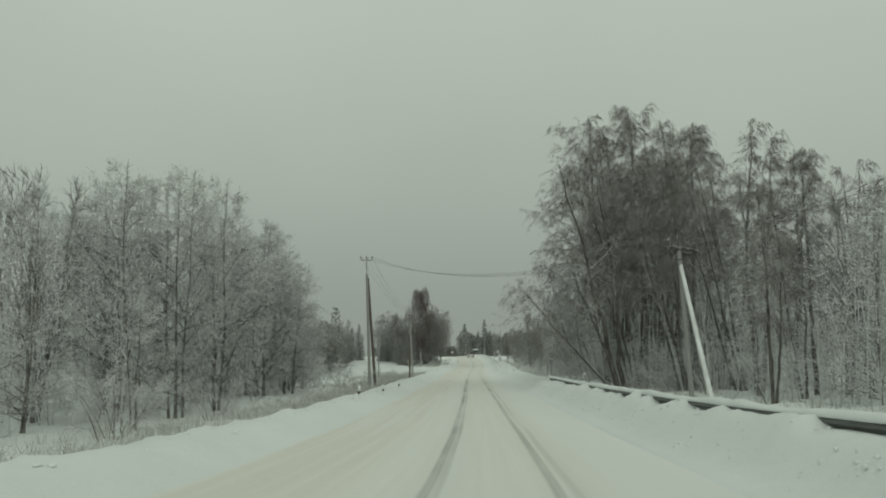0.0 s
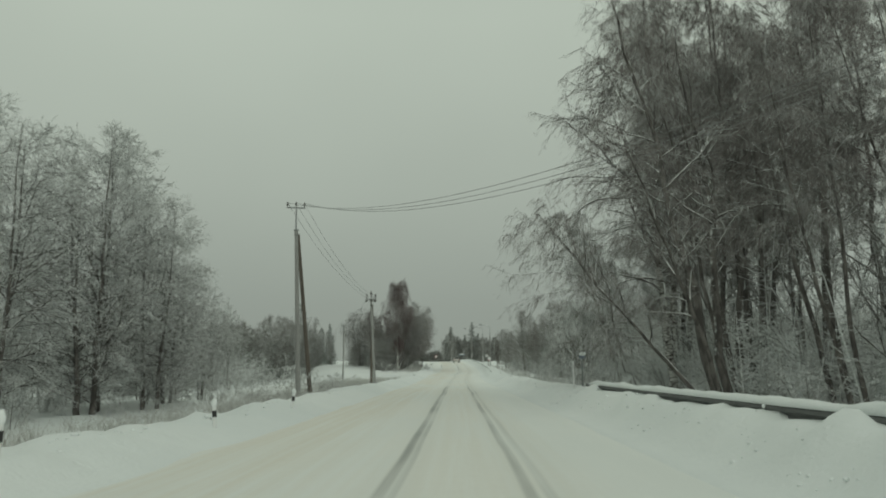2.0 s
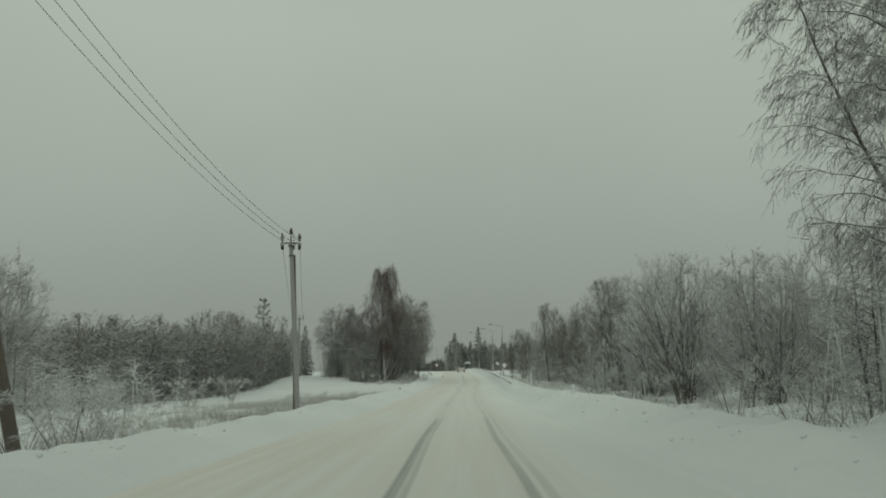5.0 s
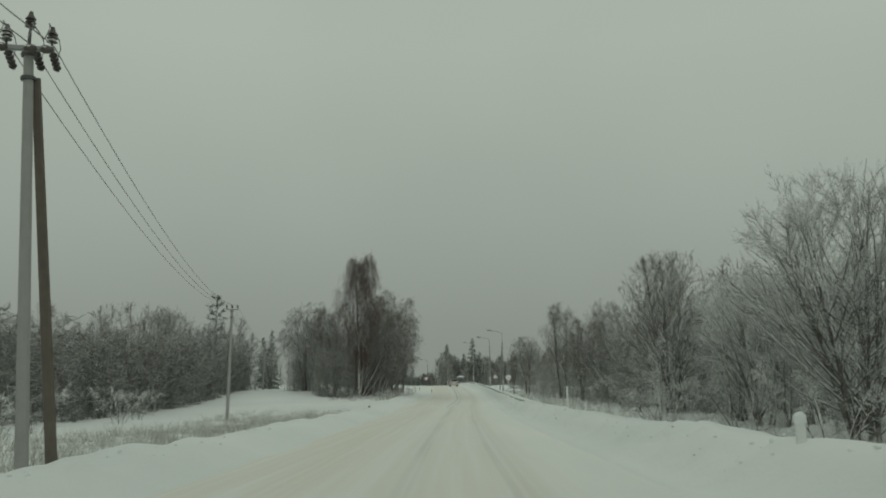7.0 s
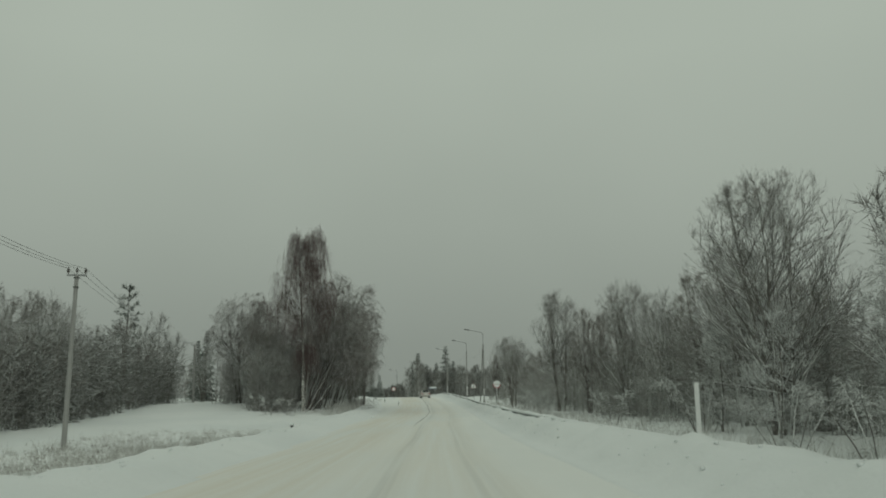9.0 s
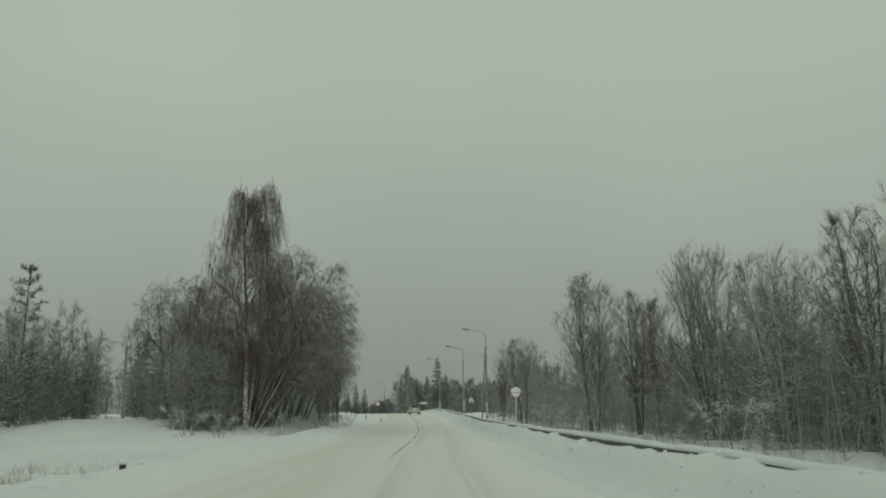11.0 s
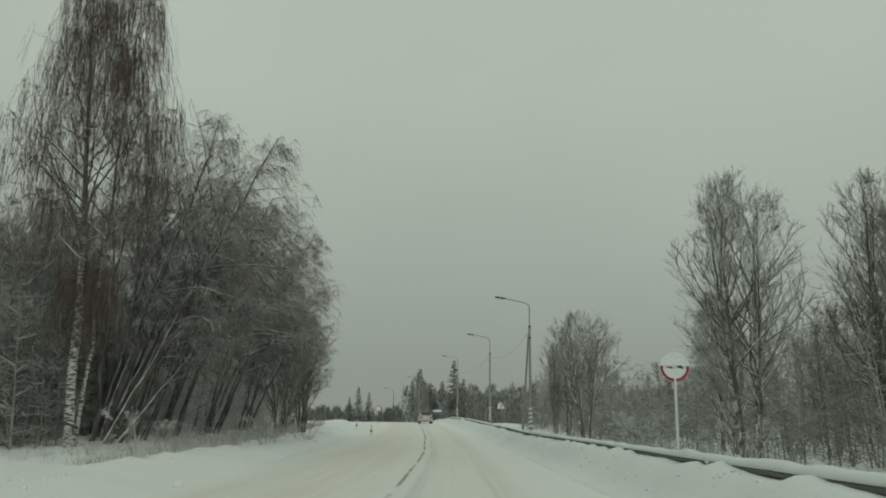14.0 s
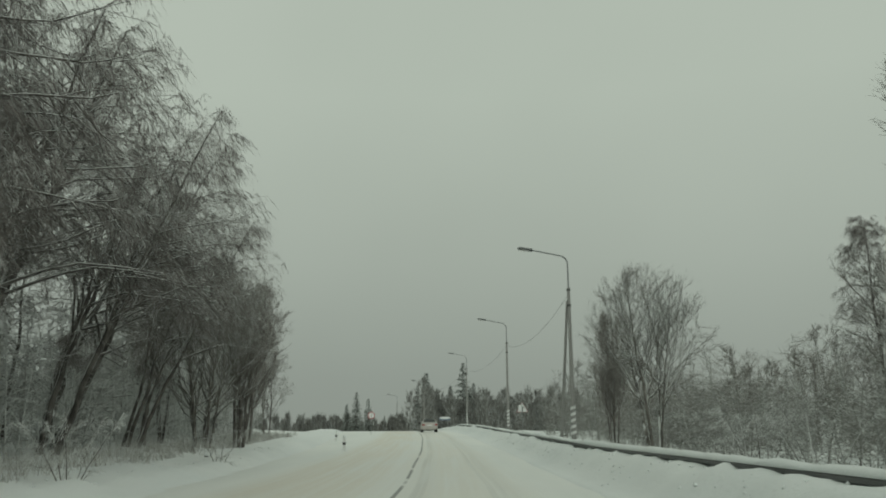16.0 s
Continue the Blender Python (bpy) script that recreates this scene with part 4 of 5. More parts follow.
# rounder growth behind the open verge
for x, y, h, kind, wide in ((17.2, 111, 8.9, "round_frost", 1.0), (19.8, 104, 7.6, "round_frost", 1.0), (18.9, 139, 10.2, "round", 1.0), (21.5, 172, 10.3, "round", 0.78), (20.6, 182, 9.0, "upright", 0.95), (22.6, 184, 9.0, "upright", 0.95), (19.6, 190.6, 11.4, "egg", 1.08),
                            (17.2, 135.5, 4.6, "frost", 1.3), (19.8, 140, 5.2, "frost", 1.3), (17.4, 141.5, 4.2, "frost", 1.4), (18.6, 123, 7.0, "round_frost", 1.0), (20.0, 129, 7.6, "rich_frost", 1.2), (21.0, 123, 8.0, "rich_frost", 1.2), (18.4, 114, 5.4, "rich_frost", 1.2), (18.0, 119, 5.6, "frost", 1.2), (20.4, 118, 6.2, "rich_frost", 1.1), (18.6, 127, 7.2, "frost", 1.2), (21.6, 113, 6.6, "far_frost", 1.1), (18.4, 91, 6.5, "rich_frost", 1.1), (17.2, 84, 7.0, "frost", 1.1), (18.5, 104, 8.0, "frost", 1.1),
                            (20.6, 132, 7.4, "frost", 1.1), (20.8, 144, 7.2, "frost", 1.1), (22.0, 150, 9.4, "round", 0.9), (22.8, 158, 9.0, "upright", 1.1), (22.4, 165, 8.6, "round", 0.9), (22, 134, 9, "far_frost", 1.0), (25.5, 172, 8, "far_brown", 1.1), (26.5, 177, 7.5, "frost", 1.1), (26, 184, 7.5, "frost", 1.1), (27.5, 200, 8, "far_brown", 1.1),
                            (18.1, 214.8, 8.5, "vase", 1.0), (15.9, 214, 6.4, "upright", 0.45), (19.6, 230, 8.2, "upright", 0.85), (23.8, 205, 9.0, "dark", 1.0), (27.8, 230, 6.4, "far_brown", 1.2), (30.2, 225, 5.8, "far_brown", 1.2),
                            (24, 162, 6.5, "far_frost", 1.1), (25, 150, 7.0, "far_frost", 1.1), (26, 125, 9, "far_frost", 1.1), (24, 108, 9, "far_frost", 1.1), (23, 95, 9, "far_frost", 1.1), (22, 87, 10, "far_frost", 1.0)):
    plant(kind, x, y, h, wide)
for i in range(30):
    y = rng.uniform(135, 300)
    x = 23 + rng.uniform(0, 24) + max(0, y - 230) * 0.02
    plant(("far_frost", "far_brown", "far_brown")[i % 3], x, y, rng.uniform(6.5, 9.2), 1.2)
# undergrowth
for x, y, h in ((-4.6, 79.0, 1.5), (-5.4, 78.6, 1.4), (-3.9, 80.2, 1.2), (-6.6, 77.6, 1.5), (-8.5, 76, 1.6), (-9.5, 71, 1.8), (9.8, 66.5, 1.2), (10.6, 66, 1.6), (9.9, 69.5, 1.1), (10.3, 72, 1.3), (11.6, 73, 1.6), (12.4, 71, 1.8), (12.2, 76, 1.8), (11.0, 78.5, 1.3), (13, 64, 2.0), (11.2, 63.5, 1.5), (14.6, 69, 2.4),
                (-9.6, 26, 2.2), (-8.9, 23.5, 1.8), (-10.6, 29, 2.6), (-9.4, 38, 1.8), (-10.4, 50, 1.6), (-12, 68, 2.2), (-10.8, 74, 1.6), (-9, 79.5, 1.2), (-4.2, 79.2, 1.0), (-4.9, 80.3, 0.9),
                (-12, 86, 2.0), (-14, 104, 1.9), (-13, 118, 1.6), (-16, 128, 2.4), (-15, 137, 2.4), (-17, 146, 2.2), (11.4, 70, 1.5), (12.6, 68, 1.8), (10.9, 74.5, 1.2), (13.8, 78, 2.2), (12.8, 84, 2.0),
                (14, 93, 2.4), (13.9, 106, 2.2), (14.6, 114, 2.4), (15.5, 131, 2.4), (16.8, 142, 2.6), (14.4, 124, 2.2), (16.2, 155, 2.2), (-6.6, 177.5, 1.8), (-4.6, 176.6, 1.4), (-1.8, 183.5, 1.4),
                (0.6, 192, 1.4), (1.0, 203, 1.2), (17.4, 197, 2.0), (18.6, 204, 2.2), (20.5, 210, 2.2), (16.8, 184, 1.8), (21.5, 220, 2.4), (-8.4, 33, 1.4), (14.8, 44, 2.4), (13.4, 50, 2.0), (15.8, 38, 2.4)):
    plant("shrub", x, y, h, 1.0)

# ---- far woods ----
def far_woods(name, seed, count, place, label, firs=0.3, tone=None):
    rng = np.random.default_rng(seed)
    g = Growth()
    b, t, r = [], [], []
    spots = np.array([place(rng) for _ in range(count)])
    for (x, y, h), gz in zip(spots, ground_z(spots[:, 0], spots[:, 1])):
        z = gz - 0.2
        o = np.array([x, y, z])
        g.branch(o + np.array([[0, 0, 0], [0.1, 0, h * 0.5], [0, 0.1, h]]), (0.12, 0.08, 0.02), 4)
        fir = rng.random() < firs
        for _ in range(190):
            s = rng.uniform(0.08, 1.0)
            a = rng.uniform(0, 6.283)
            if fir:
                ln = 0.17 * h * (1 - s) + 0.25
                d = np.array([math.cos(a), math.sin(a), -0.35]) * ln * rng.uniform(0.6, 1.1)
                b.append(o + [0, 0, s * h])
                r.append(0.10)
            else:
                q = 0.22 * h * (1 - s) ** 0.5 * rng.random() ** 0.5
                b.append(o + [math.cos(a) * q, math.sin(a) * q, s * h * 0.92])
                d = np.array([math.cos(a) * 0.4, math.sin(a) * 0.4, 0.9]) * rng.uniform(0.6, 1.5)
                r.append(0.11)
            t.append(b[-1] + d)
    g.blades(b, t, r, rng)
    ob = new(name, g.mesh(name, tone or TWIG_GREY))
    return tagged(ob, label, "woods", kind="stuff")


far_woods("far_woods", 3, 340, lambda q: ((lambda x: (x, q.uniform(345, 430), q.uniform(8, 11.5) if x > 5 else q.uniform(3, 5)))(q.uniform(-30, 75))), "distant mixed wood with snow, greyed for haze", 0.16, TWIG_FAR)
far_woods("far_woods", 4, 200, lambda q: (q.uniform(-95, -42), q.uniform(150, 330), q.uniform(7, 10)), "distant frosted birch wood across the field", 0.1, TWIG_GREY)
far_woods("far_woods", 6, 160, lambda q: (q.uniform(52, 110), q.uniform(60, 330), q.uniform(7, 11)), "distant frosted wood beyond the thicket", 0.1, TWIG_GREY)
for x, y, h in ((17.1, 370, 16.5), (9.0, 385, 15.5), (11.5, 380, 11.5), (14.5, 376, 12), (7.0, 372, 11), (19.5, 372, 12), (-3.7, 330, 7.5), (-1.8, 333, 6.5), (-5.5, 331, 5.5)):
    plant("fir", x, y, h, 1.1)


def thicket(seed, count, place, label, tone, per=48, fine=0.012):
    """Dense thin stems and twigs filling a wood's inside."""
    rng = np.random.default_rng(seed)
    g = Growth()
    b, t, r = [], [], []
    spots = np.array([place(rng) for _ in range(count)])
    for (x, y, h), gz in zip(spots, ground_z(spots[:, 0], spots[:, 1])):
        o = np.array([x, y, gz - 0.15])
        tilt = rng.normal(size=2) * 0.12 * h
        g.branch(o + np.array([[0, 0, 0], [tilt[0] * 0.4, tilt[1] * 0.4, h * 0.5], [tilt[0], tilt[1], h]]), (0.03, 0.02, 0.006), 3)
        k = rng.uniform(0.03, 1.0, per)
        a = rng.uniform(0, 6.283, per)
        p = o + np.stack([tilt[0] * k, tilt[1] * k, h * k], 1)
        d = np.stack([np.cos(a), np.sin(a), rng.uniform(-0.2, 0.8, per)], 1) * rng.uniform(0.3, 1.2, (per, 1))
        c = p + d * rng.uniform(0.3, 0.8, (per, 1))
        e = d + rng.normal(size=d.shape) * 0.5
        e *= 0.45 / np.linalg.norm(e, axis=1, keepdims=True)
        b += [p, c]
        t += [p + d, c + e]
        r += [np.full(per, fine * 1.3), np.full(per, fine)]
    b, t, r = (np.concatenate(q) for q in (b, t, r))
    g.blades(b, t, r, rng)
    return tagged(new("thicket", g.mesh("thicket", tone)), label, "thicket", kind="stuff")


thicket(1, 640, lambda q: (q.uniform(-34, -13.5), q.uniform(8, 72), q.uniform(2.5, 8.0)), "frosted young growth filling the wood", TWIG_FROST)
thicket(2, 400, lambda q: (q.uniform(15, 36), q.uniform(12, 62), q.uniform(2.5, 9.0)), "grey snowy undergrowth between the birches", TWIG_FROST)
thicket(12, 170, lambda q: (q.uniform(13.0, 21.0), q.uniform(54, 71), q.uniform(1.2, 4.2)), "white frosted saplings between the birch trunks", TWIG_FROST)
thicket(9, 260, lambda q: (q.uniform(15.5, 34), q.uniform(62, 92), q.uniform(2.5, 8.0)), "white frosted growth behind the leaning birch", TWIG_FROST)
thicket(3, 460, lambda q: (q.uniform(18.5, 34), q.uniform(80, 170), q.uniform(2.5, 6.5)), "frosted thicket behind the verge trees, paled for haze", TWIG_PALE)
thicket(4, 800, lambda q: (q.uniform(19, 38), q.uniform(165, 260), 1.6 + 4.4 * q.random() ** 1.6), "rimed thicket beyond the guardrail, paled for haze", TWIG_PALE, 60, 0.011)
# White twigs here put the pale haze behind the clump's trunks into colour.
thicket(5, 560, lambda q: ((lambda y: (q.uniform(-11, -3.4 - max(0, 198 - y) * 0.25), y, q.uniform(2.0, 6.0)))(q.uniform(192.5, 236))), "twiggy growth inside the clump, frosted white to stand for haze", TWIG_FROST)
thicket(11, 260, lambda q: ((lambda y: (q.uniform(-9.6, -5.6), y, q.uniform(2.0, 6.5)))(q.uniform(184.5, 199))), "rimed twiggy saplings beside the weeping birch, paled for haze", TWIG_PALE)
thicket(10, 200, lambda q: (q.uniform(-15.2, -8.5), q.uniform(195, 209), q.uniform(2.5, 6.8)), "rimed twiggy growth at the clump's far side, paled for haze", TWIG_PALE)
thicket(6, 1250, lambda q: ((lambda y: (-19.0 - 24 * q.random() ** 1.4 - abs(y - 165) * 0.06, y, q.uniform(2.5, 7.5)))(q.uniform(122, 212))), "grey undergrowth of the field wood", TWIG_FAR, 44, 0.028)
thicket(7, 200, lambda q: (q.uniform(-30, -14), q.uniform(72, 124), q.uniform(1.2, 3.6)), "frosted scrub beyond the ditch", TWIG_FROST)

thicket(8, 330, lambda q: (q.uniform(20.5, 27), q.uniform(138, 188), q.uniform(3.0, 6.6)), "rimed young growth between the verge trees, paled for haze", TWIG_PALE)

# ---- power line ----
def insulator(bm, x, y, z, k=1.0):
    rod(bm, (x, y, z), (x, y, z + 0.10 * k), 0.018, 0.018, 6)
    for i in range(3):
        rod(bm, (x, y, z + (0.08 + 0.055 * i) * k), (x, y, z + (0.125 + 0.055 * i) * k), 0.075 * k, 0.045 * k, 10)
    rod(bm, (x, y, z + 0.24 * k), (x, y, z + 0.30 * k), 0.04 * k, 0.025 * k, 8)


def utility_pole(x, y, z, h, rz, arm, top=0.0, strut=None, strut_h=0.85, tilt=(0.0, 0.0), strut_mat=None, anchors=False, label="", r=0.15):
    """A pole with a crossarm: h to the arm; top: length of a steel head piece; strut: foot of a slanting brace."""
    ob = thing("utility_pole", x, y, z, label, "utility pole", "power line poles", rz)
    hx, hy = tilt
    body = h - top
    at = lambda k: Vector((hx * k / h, hy * k / h, k))
    bm = bmesh.new()
    rod(bm, at(-0.4), at(body), r, r * 0.72, 8)
    part("post", bm, CONCRETE, ob)
    if top:
        bm = bmesh.new()
        block(bm, at(body + top / 2 - 0.1), (0.09, 0.09, top + 0.2), bevel=0.008)
        for k in (0.0, -0.28):
            rod(bm, at(body + k - 0.03), at(body + k + 0.03), 0.145, 0.145, 10)
        part("head_bracket", bm, STEEL, ob, "galvanised head piece with clamps")
    else:
        for k in (-0.12, -0.55):
            bm = bmesh.new()
            rod(bm, at(h + k - 0.03), at(h + k + 0.03), 0.125, 0.125, 10)
            part("clamp", bm, DULL_STEEL, ob)
    bm = bmesh.new()
    block(bm, at(h), (arm * 2, 0.09, 0.08), bevel=0.006)
    part("crossarm", bm, STEEL, ob)
    for k, dz in ((-arm + 0.05, 0.04), (0.0, 0.30 if anchors else 0.06), (arm - 0.05, 0.04)):
        bm = bmesh.new()
        p = at(h) + Vector((k, 0, dz))
        if dz > 0.2:
            rod(bm, at(h), p, 0.03, 0.03, 6)
        insulator(bm, p.x, p.y, p.z, 1.25 if anchors else 1.0)
        part("insulator", bm, CERAMIC, ob)
    if anchors:
        for k in (-arm + 0.05, 0.1, arm - 0.05):
            for side in (-1, 1):
                bm = bmesh.new()
                p = at(h) + Vector((k, side * 0.06, 0.0))
                for i in range(4):
                    q = p + Vector((0, side * (0.08 + 0.10 * i), -0.05 - 0.04 * i))
                    rod(bm, q, q + Vector((0, side * 0.06, -0.024)), 0.075, 0.04, 8)
                part("strain_insulator", bm, CERAMIC, ob)
            bm = bmesh.new()
            p = at(h) + Vector((k, 0, 0))
            tube(bm, [p + Vector((0.05 * math.sin(a * 3), 0.45 * math.cos(a), 0.02 + 0.42 * math.sin(a))) for a in np.linspace(0, math.pi, 9)], 0.012, 5)
            part("jumper_wire", bm, WIRE, ob)
    if strut:
        bm = bmesh.new()
        rod(bm, (strut[0], strut[1], -0.4), at(h * strut_h) + Vector((0.10, 0.10, 0)), r, r * 0.7, 8)
        part("brace", bm, strut_mat or CONCRETE, ob, "slanting brace pole")
    return ob


P0 = (11.7, 36.2, float(ground_z(11.7, 36.2)))
P1 = (-5.78, 75.1, -1.80)
P2 = (-2.90, 98.15, -1.42)
P3 = (-10.5, 145.3, -2.0)
P4 = (-21.2, 214.1, 0.3)
P_FAR = ((-31.6, 282), (-42, 350))
utility_pole(*P0, 6.75, 40, 0.75, strut=(-1.75, -2.25), strut_h=0.93, r=0.118, tilt=(-0.35, 0.1), strut_mat=CONCRETE_SNOWY, anchors=True, label="concrete utility pole with a rimed white brace behind the guardrail")
utility_pole(*P1, 11.2, 12, 0.55, 1.35, strut=(1.0, 3.9), strut_h=0.86, tilt=(-0.30, 0.0), strut_mat=TIMBER, label="tall concrete utility pole with a weathered timber brace")
utility_pole(*P2, 7.1, 10, 0.42, strut=(-0.05, 2.3), strut_h=0.93, tilt=(-0.34, 0.0), r=0.115, strut_mat=TIMBER, anchors=True, label="concrete utility pole with strain insulators and a brown brace")
utility_pole(*P3, 7.65, 12, 0.42, tilt=(0.12, 0.0), r=0.12, label="plain concrete utility pole standing in the snowy field")
utility_pole(*P4, 7.0, 12, 0.42, label="far utility pole at the edge of the field")
for x, y in P_FAR:
    utility_pole(x, y, float(ground_z(x, y)), 6.6, 12, 0.42, label="distant utility pole of the field line")


def power_line(a, b, sag, label="thin grey sagging overhead wire dusted with rime"):
    a, b = Vector(a), Vector(b)
    pts = [a.lerp(b, t) - Vector((0, 0, 4 * sag * t * (1 - t))) for t in np.linspace(0, 1, 19)]
    bm = bmesh.new()
    tube(bm, pts, 0.011, 5)
    me = bpy.data.meshes.new("power_line")
    bm.to_mesh(me)
    bm.free()
    me.materials.append(WIRE)
    return tagged(new("power_line", me), label, "wire", "overhead wires")


TOPS = {"p0": (P0[0] - 0.35, P0[1] + 0.1, P0[2] + 6.85, 0.42, 40), "p1": (P1[0] - 0.3, P1[1], P1[2] + 11.5, 0.5, 12), "p2": (P2[0] - 0.34, P2[1], P2[2] + 7.2, 0.38, 10),
        "p3": (P3[0] + 0.12, P3[1], P3[2] + 7.95, 0.38, 12), "p4": (P4[0], P4[1], P4[2] + 7.3, 0.38, 12)}


def arm_end(key, k):
    x, y, z, r, turn = TOPS[key]
    return (x + k * r * math.cos(radians(turn)), y + k * r * math.sin(radians(turn)), z)


for a, b, sag in (("p0", "p1", 1.5), ("p1", "p2", 0.75), ("p2", "p3", 1.1), ("p3", "p4", 0.9)):
    for k in (-1, 0, 1):
        power_line(arm_end(a, k), arm_end(b, k), sag + 0.06 * k)
for k in (-1, 0, 1):
    q = arm_end("p0", k)
    power_line(q, (q[0] + 2.5 + 0.4 * k, q[1] - 60, q[2] + 1.0), 1.2)

# ---- guardrails ----
RAIL_TOP = 0.77


def rail_line(y):
    buried = 0.24 - 0.14 * float(ease(np.array(y), 131, 140)) - 0.05 * float(ease(np.array(y), 166, 182)) if y > 100 else 0.0
    return np.array([float(LANE_X(y)) + RAIL_U, y, float(ROAD_Z(y)) + RAIL_TOP - buried])


def guardrail(y0, y1, label):
    x, y, z = rail_line(y0)
    ob = thing("guardrail", x, y, z - RAIL_TOP, label, "guardrail", "guardrails")
    o = np.array([x, y, z - RAIL_TOP])
    prof = ((0.0, 0.0), (-0.02, -0.02), (-0.075, -0.06), (-0.075, -0.10), (-0.01, -0.145), (-0.01, -0.165), (-0.075, -0.21), (-0.075, -0.25), (-0.02, -0.29), (0.0, -0.31))
    ys = np.arange(y0, y1 + 0.01, 4.0)
    for a, b in zip(ys, ys[1:]):
        v, f = [], []
        for i, t in enumerate(np.linspace(a, b + 0.12, 4)):
            p = rail_line(t) - o
            for s in (0.0, 0.006):
                v += [(p[0] + q[0] + s, p[1], p[2] + q[1]) for q in prof]
        n = len(prof)
        for i in range(3):
            for k in range(n - 1):
                c = i * 2 * n + k
                f.append((c, c + 1, c + 1 + 2 * n, c + 2 * n))
                c += n
                f.append((c + 2 * n, c + 1 + 2 * n, c + 1, c))
        mesh_object("beam", v, f, RAIL_STEEL, ob, False)
    post_mesh = None
    for t in np.arange(y0 + 1.0, y1, 2.0):
        p = rail_line(t) - o
        if post_mesh is None:
            bm = bmesh.new()
            block(bm, (0.14, 0, -0.55), (0.10, 0.12, 1.1), bevel=0.006)
            block(bm, (0.045, 0, -0.155), (0.09, 0.08, 0.2))
            q = part("post", bm, DULL_STEEL, ob)
            post_mesh = q.data
        else:
            q = new("post", post_mesh)
            q.parent = ob
        q.location = p
    # reflectors on the beam
    for t in np.arange(y0 + 3.0, y1, 8.0):
        p = rail_line(t) - o
        bm = bmesh.new()
        block(bm, (p[0] - 0.045, p[1], p[2] - 0.155), (0.05, 0.012, 0.05), bevel=0.004)
        part("reflector", bm, WHITE_PAINT, ob, "small pale reflector")
    return ob


def rail_snow(y0, y1):
    """The cap of snow along the beam, uneven from post to post."""
    ys = np.arange(y0, y1, 0.25)
    v, f = [], []
    ring = 9
    for i, y in enumerate(ys):
        p = rail_line(y)
        lump_h = 0.085 + 0.07 * (RELIEF.one(np.array(y / 1.9), np.array(3.3)) + 0.3) + 0.045 * RELIEF.one(np.array(y / 0.6), np.array(8.1))
        wide = 0.14 + 0.04 * RELIEF.one(np.array(y / 1.1), np.array(5.7))
        end = min(1.0, (y - y0 + 0.1) / 0.6, (y1 - y) / 0.6)
        for k in range(ring):
            a = math.pi * k / (ring - 1)
            v.append((p[0] + 0.06 - math.cos(a) * wide, y, p[2] - 0.035 + math.sin(a) ** 0.7 * float(lump_h) * end))
    for i in range(len(ys) - 1):
        for k in range(ring - 1):
            c = i * ring + k
            f.append((c, c + ring, c + ring + 1, c + 1))
        f.append((i * ring, i * ring + ring - 1, (i + 1) * ring + ring - 1, (i + 1) * ring))
    ob = mesh_object("snow_cap", v, f, SNOW)
    return tagged(ob, "long lumpy cap of snow lying on the guardrail", "snow", "snow on the guardrails")


guardrail(-22.8, 53.2, "grey steel guardrail half buried in a snowbank")
rail_snow(-22.8, 53.0)
guardrail(131, 291, "grey steel guardrail running on under street lamps")
rail_snow(131.2, 291)

# ---- street lamps ----
def street_lamp(x, y, z, h, arm, brace=False, striped=True, head=True, label=""):
    ob = thing("street_lamp", x, y, z, label, "street lamp", "street lamps")
    bm = bmesh.new()
    rod(bm, (0, 0, -0.5), (0, 0, h), 0.115, 0.075, 10)
    part("mast", bm, CONCRETE, ob)
    if striped:
        for i in range(5):
            bm = bmesh.new()
            n = 12
            ring = [[bm.verts.new((0.124 * math.cos(a), 0.124 * math.sin(a), 0.25 + 0.28 * i + 0.22 * (a / 6.283) + dz)) for a in np.linspace(0, 2 * math.pi, n)] for dz in (0.0, 0.13)]
            for k in range(n - 1):
                bm.faces.new((ring[0][k], ring[0][k + 1], ring[1][k + 1], ring[1][k]))
            part("painted_stripe", bm, WHITE_PAINT, ob, "white slanting painted stripe")
    for k in (-0.15, -0.9):
        bm = bmesh.new()
        rod(bm, (0, 0, h + k), (0, 0, h + k + 0.10), 0.095, 0.095, 10)
        part("clamp", bm, DULL_STEEL, ob)
    if head:
        bm = bmesh.new()
        pts = [Vector((0, 0, h - 1.0)), Vector((0, 0, h + 1.15))] + [Vector((-0.45 * (1 - math.cos(a)), 0, h + 1.15 + 0.42 * math.sin(a))) for a in np.linspace(0.3, 1.35, 5)]
        pts.append(Vector((-arm + 0.35, 0, h + 1.82)))
        tube(bm, pts, 0.035, 8)
        part("arm", bm, STEEL, ob, "curved steel lamp arm")
        bm = bmesh.new()
        tilt = Matrix.Rotation(radians(8), 4, "Y")
        block(bm, (-arm, 0, h + 1.87), (0.75, 0.26, 0.13), tilt, 0.05)
        lamp = part("lamp_head", bm, GREY_PAINT, ob, "grey lamp head")
        bm = bmesh.new()
        block(bm, (-arm - 0.06, 0, h + 1.80), (0.42, 0.18, 0.05), tilt, 0.02)
        part("glass", bm, WHITE_PAINT, lamp, "unlit pale lamp glass")
    if brace:
        bm = bmesh.new()
        rod(bm, (-0.42, 1.2, -0.5), (-0.06, 0.12, h - 0.6), 0.085, 0.06, 8)
        part("brace", bm, CONCRETE, ob, "slanting brace pole")
    return ob


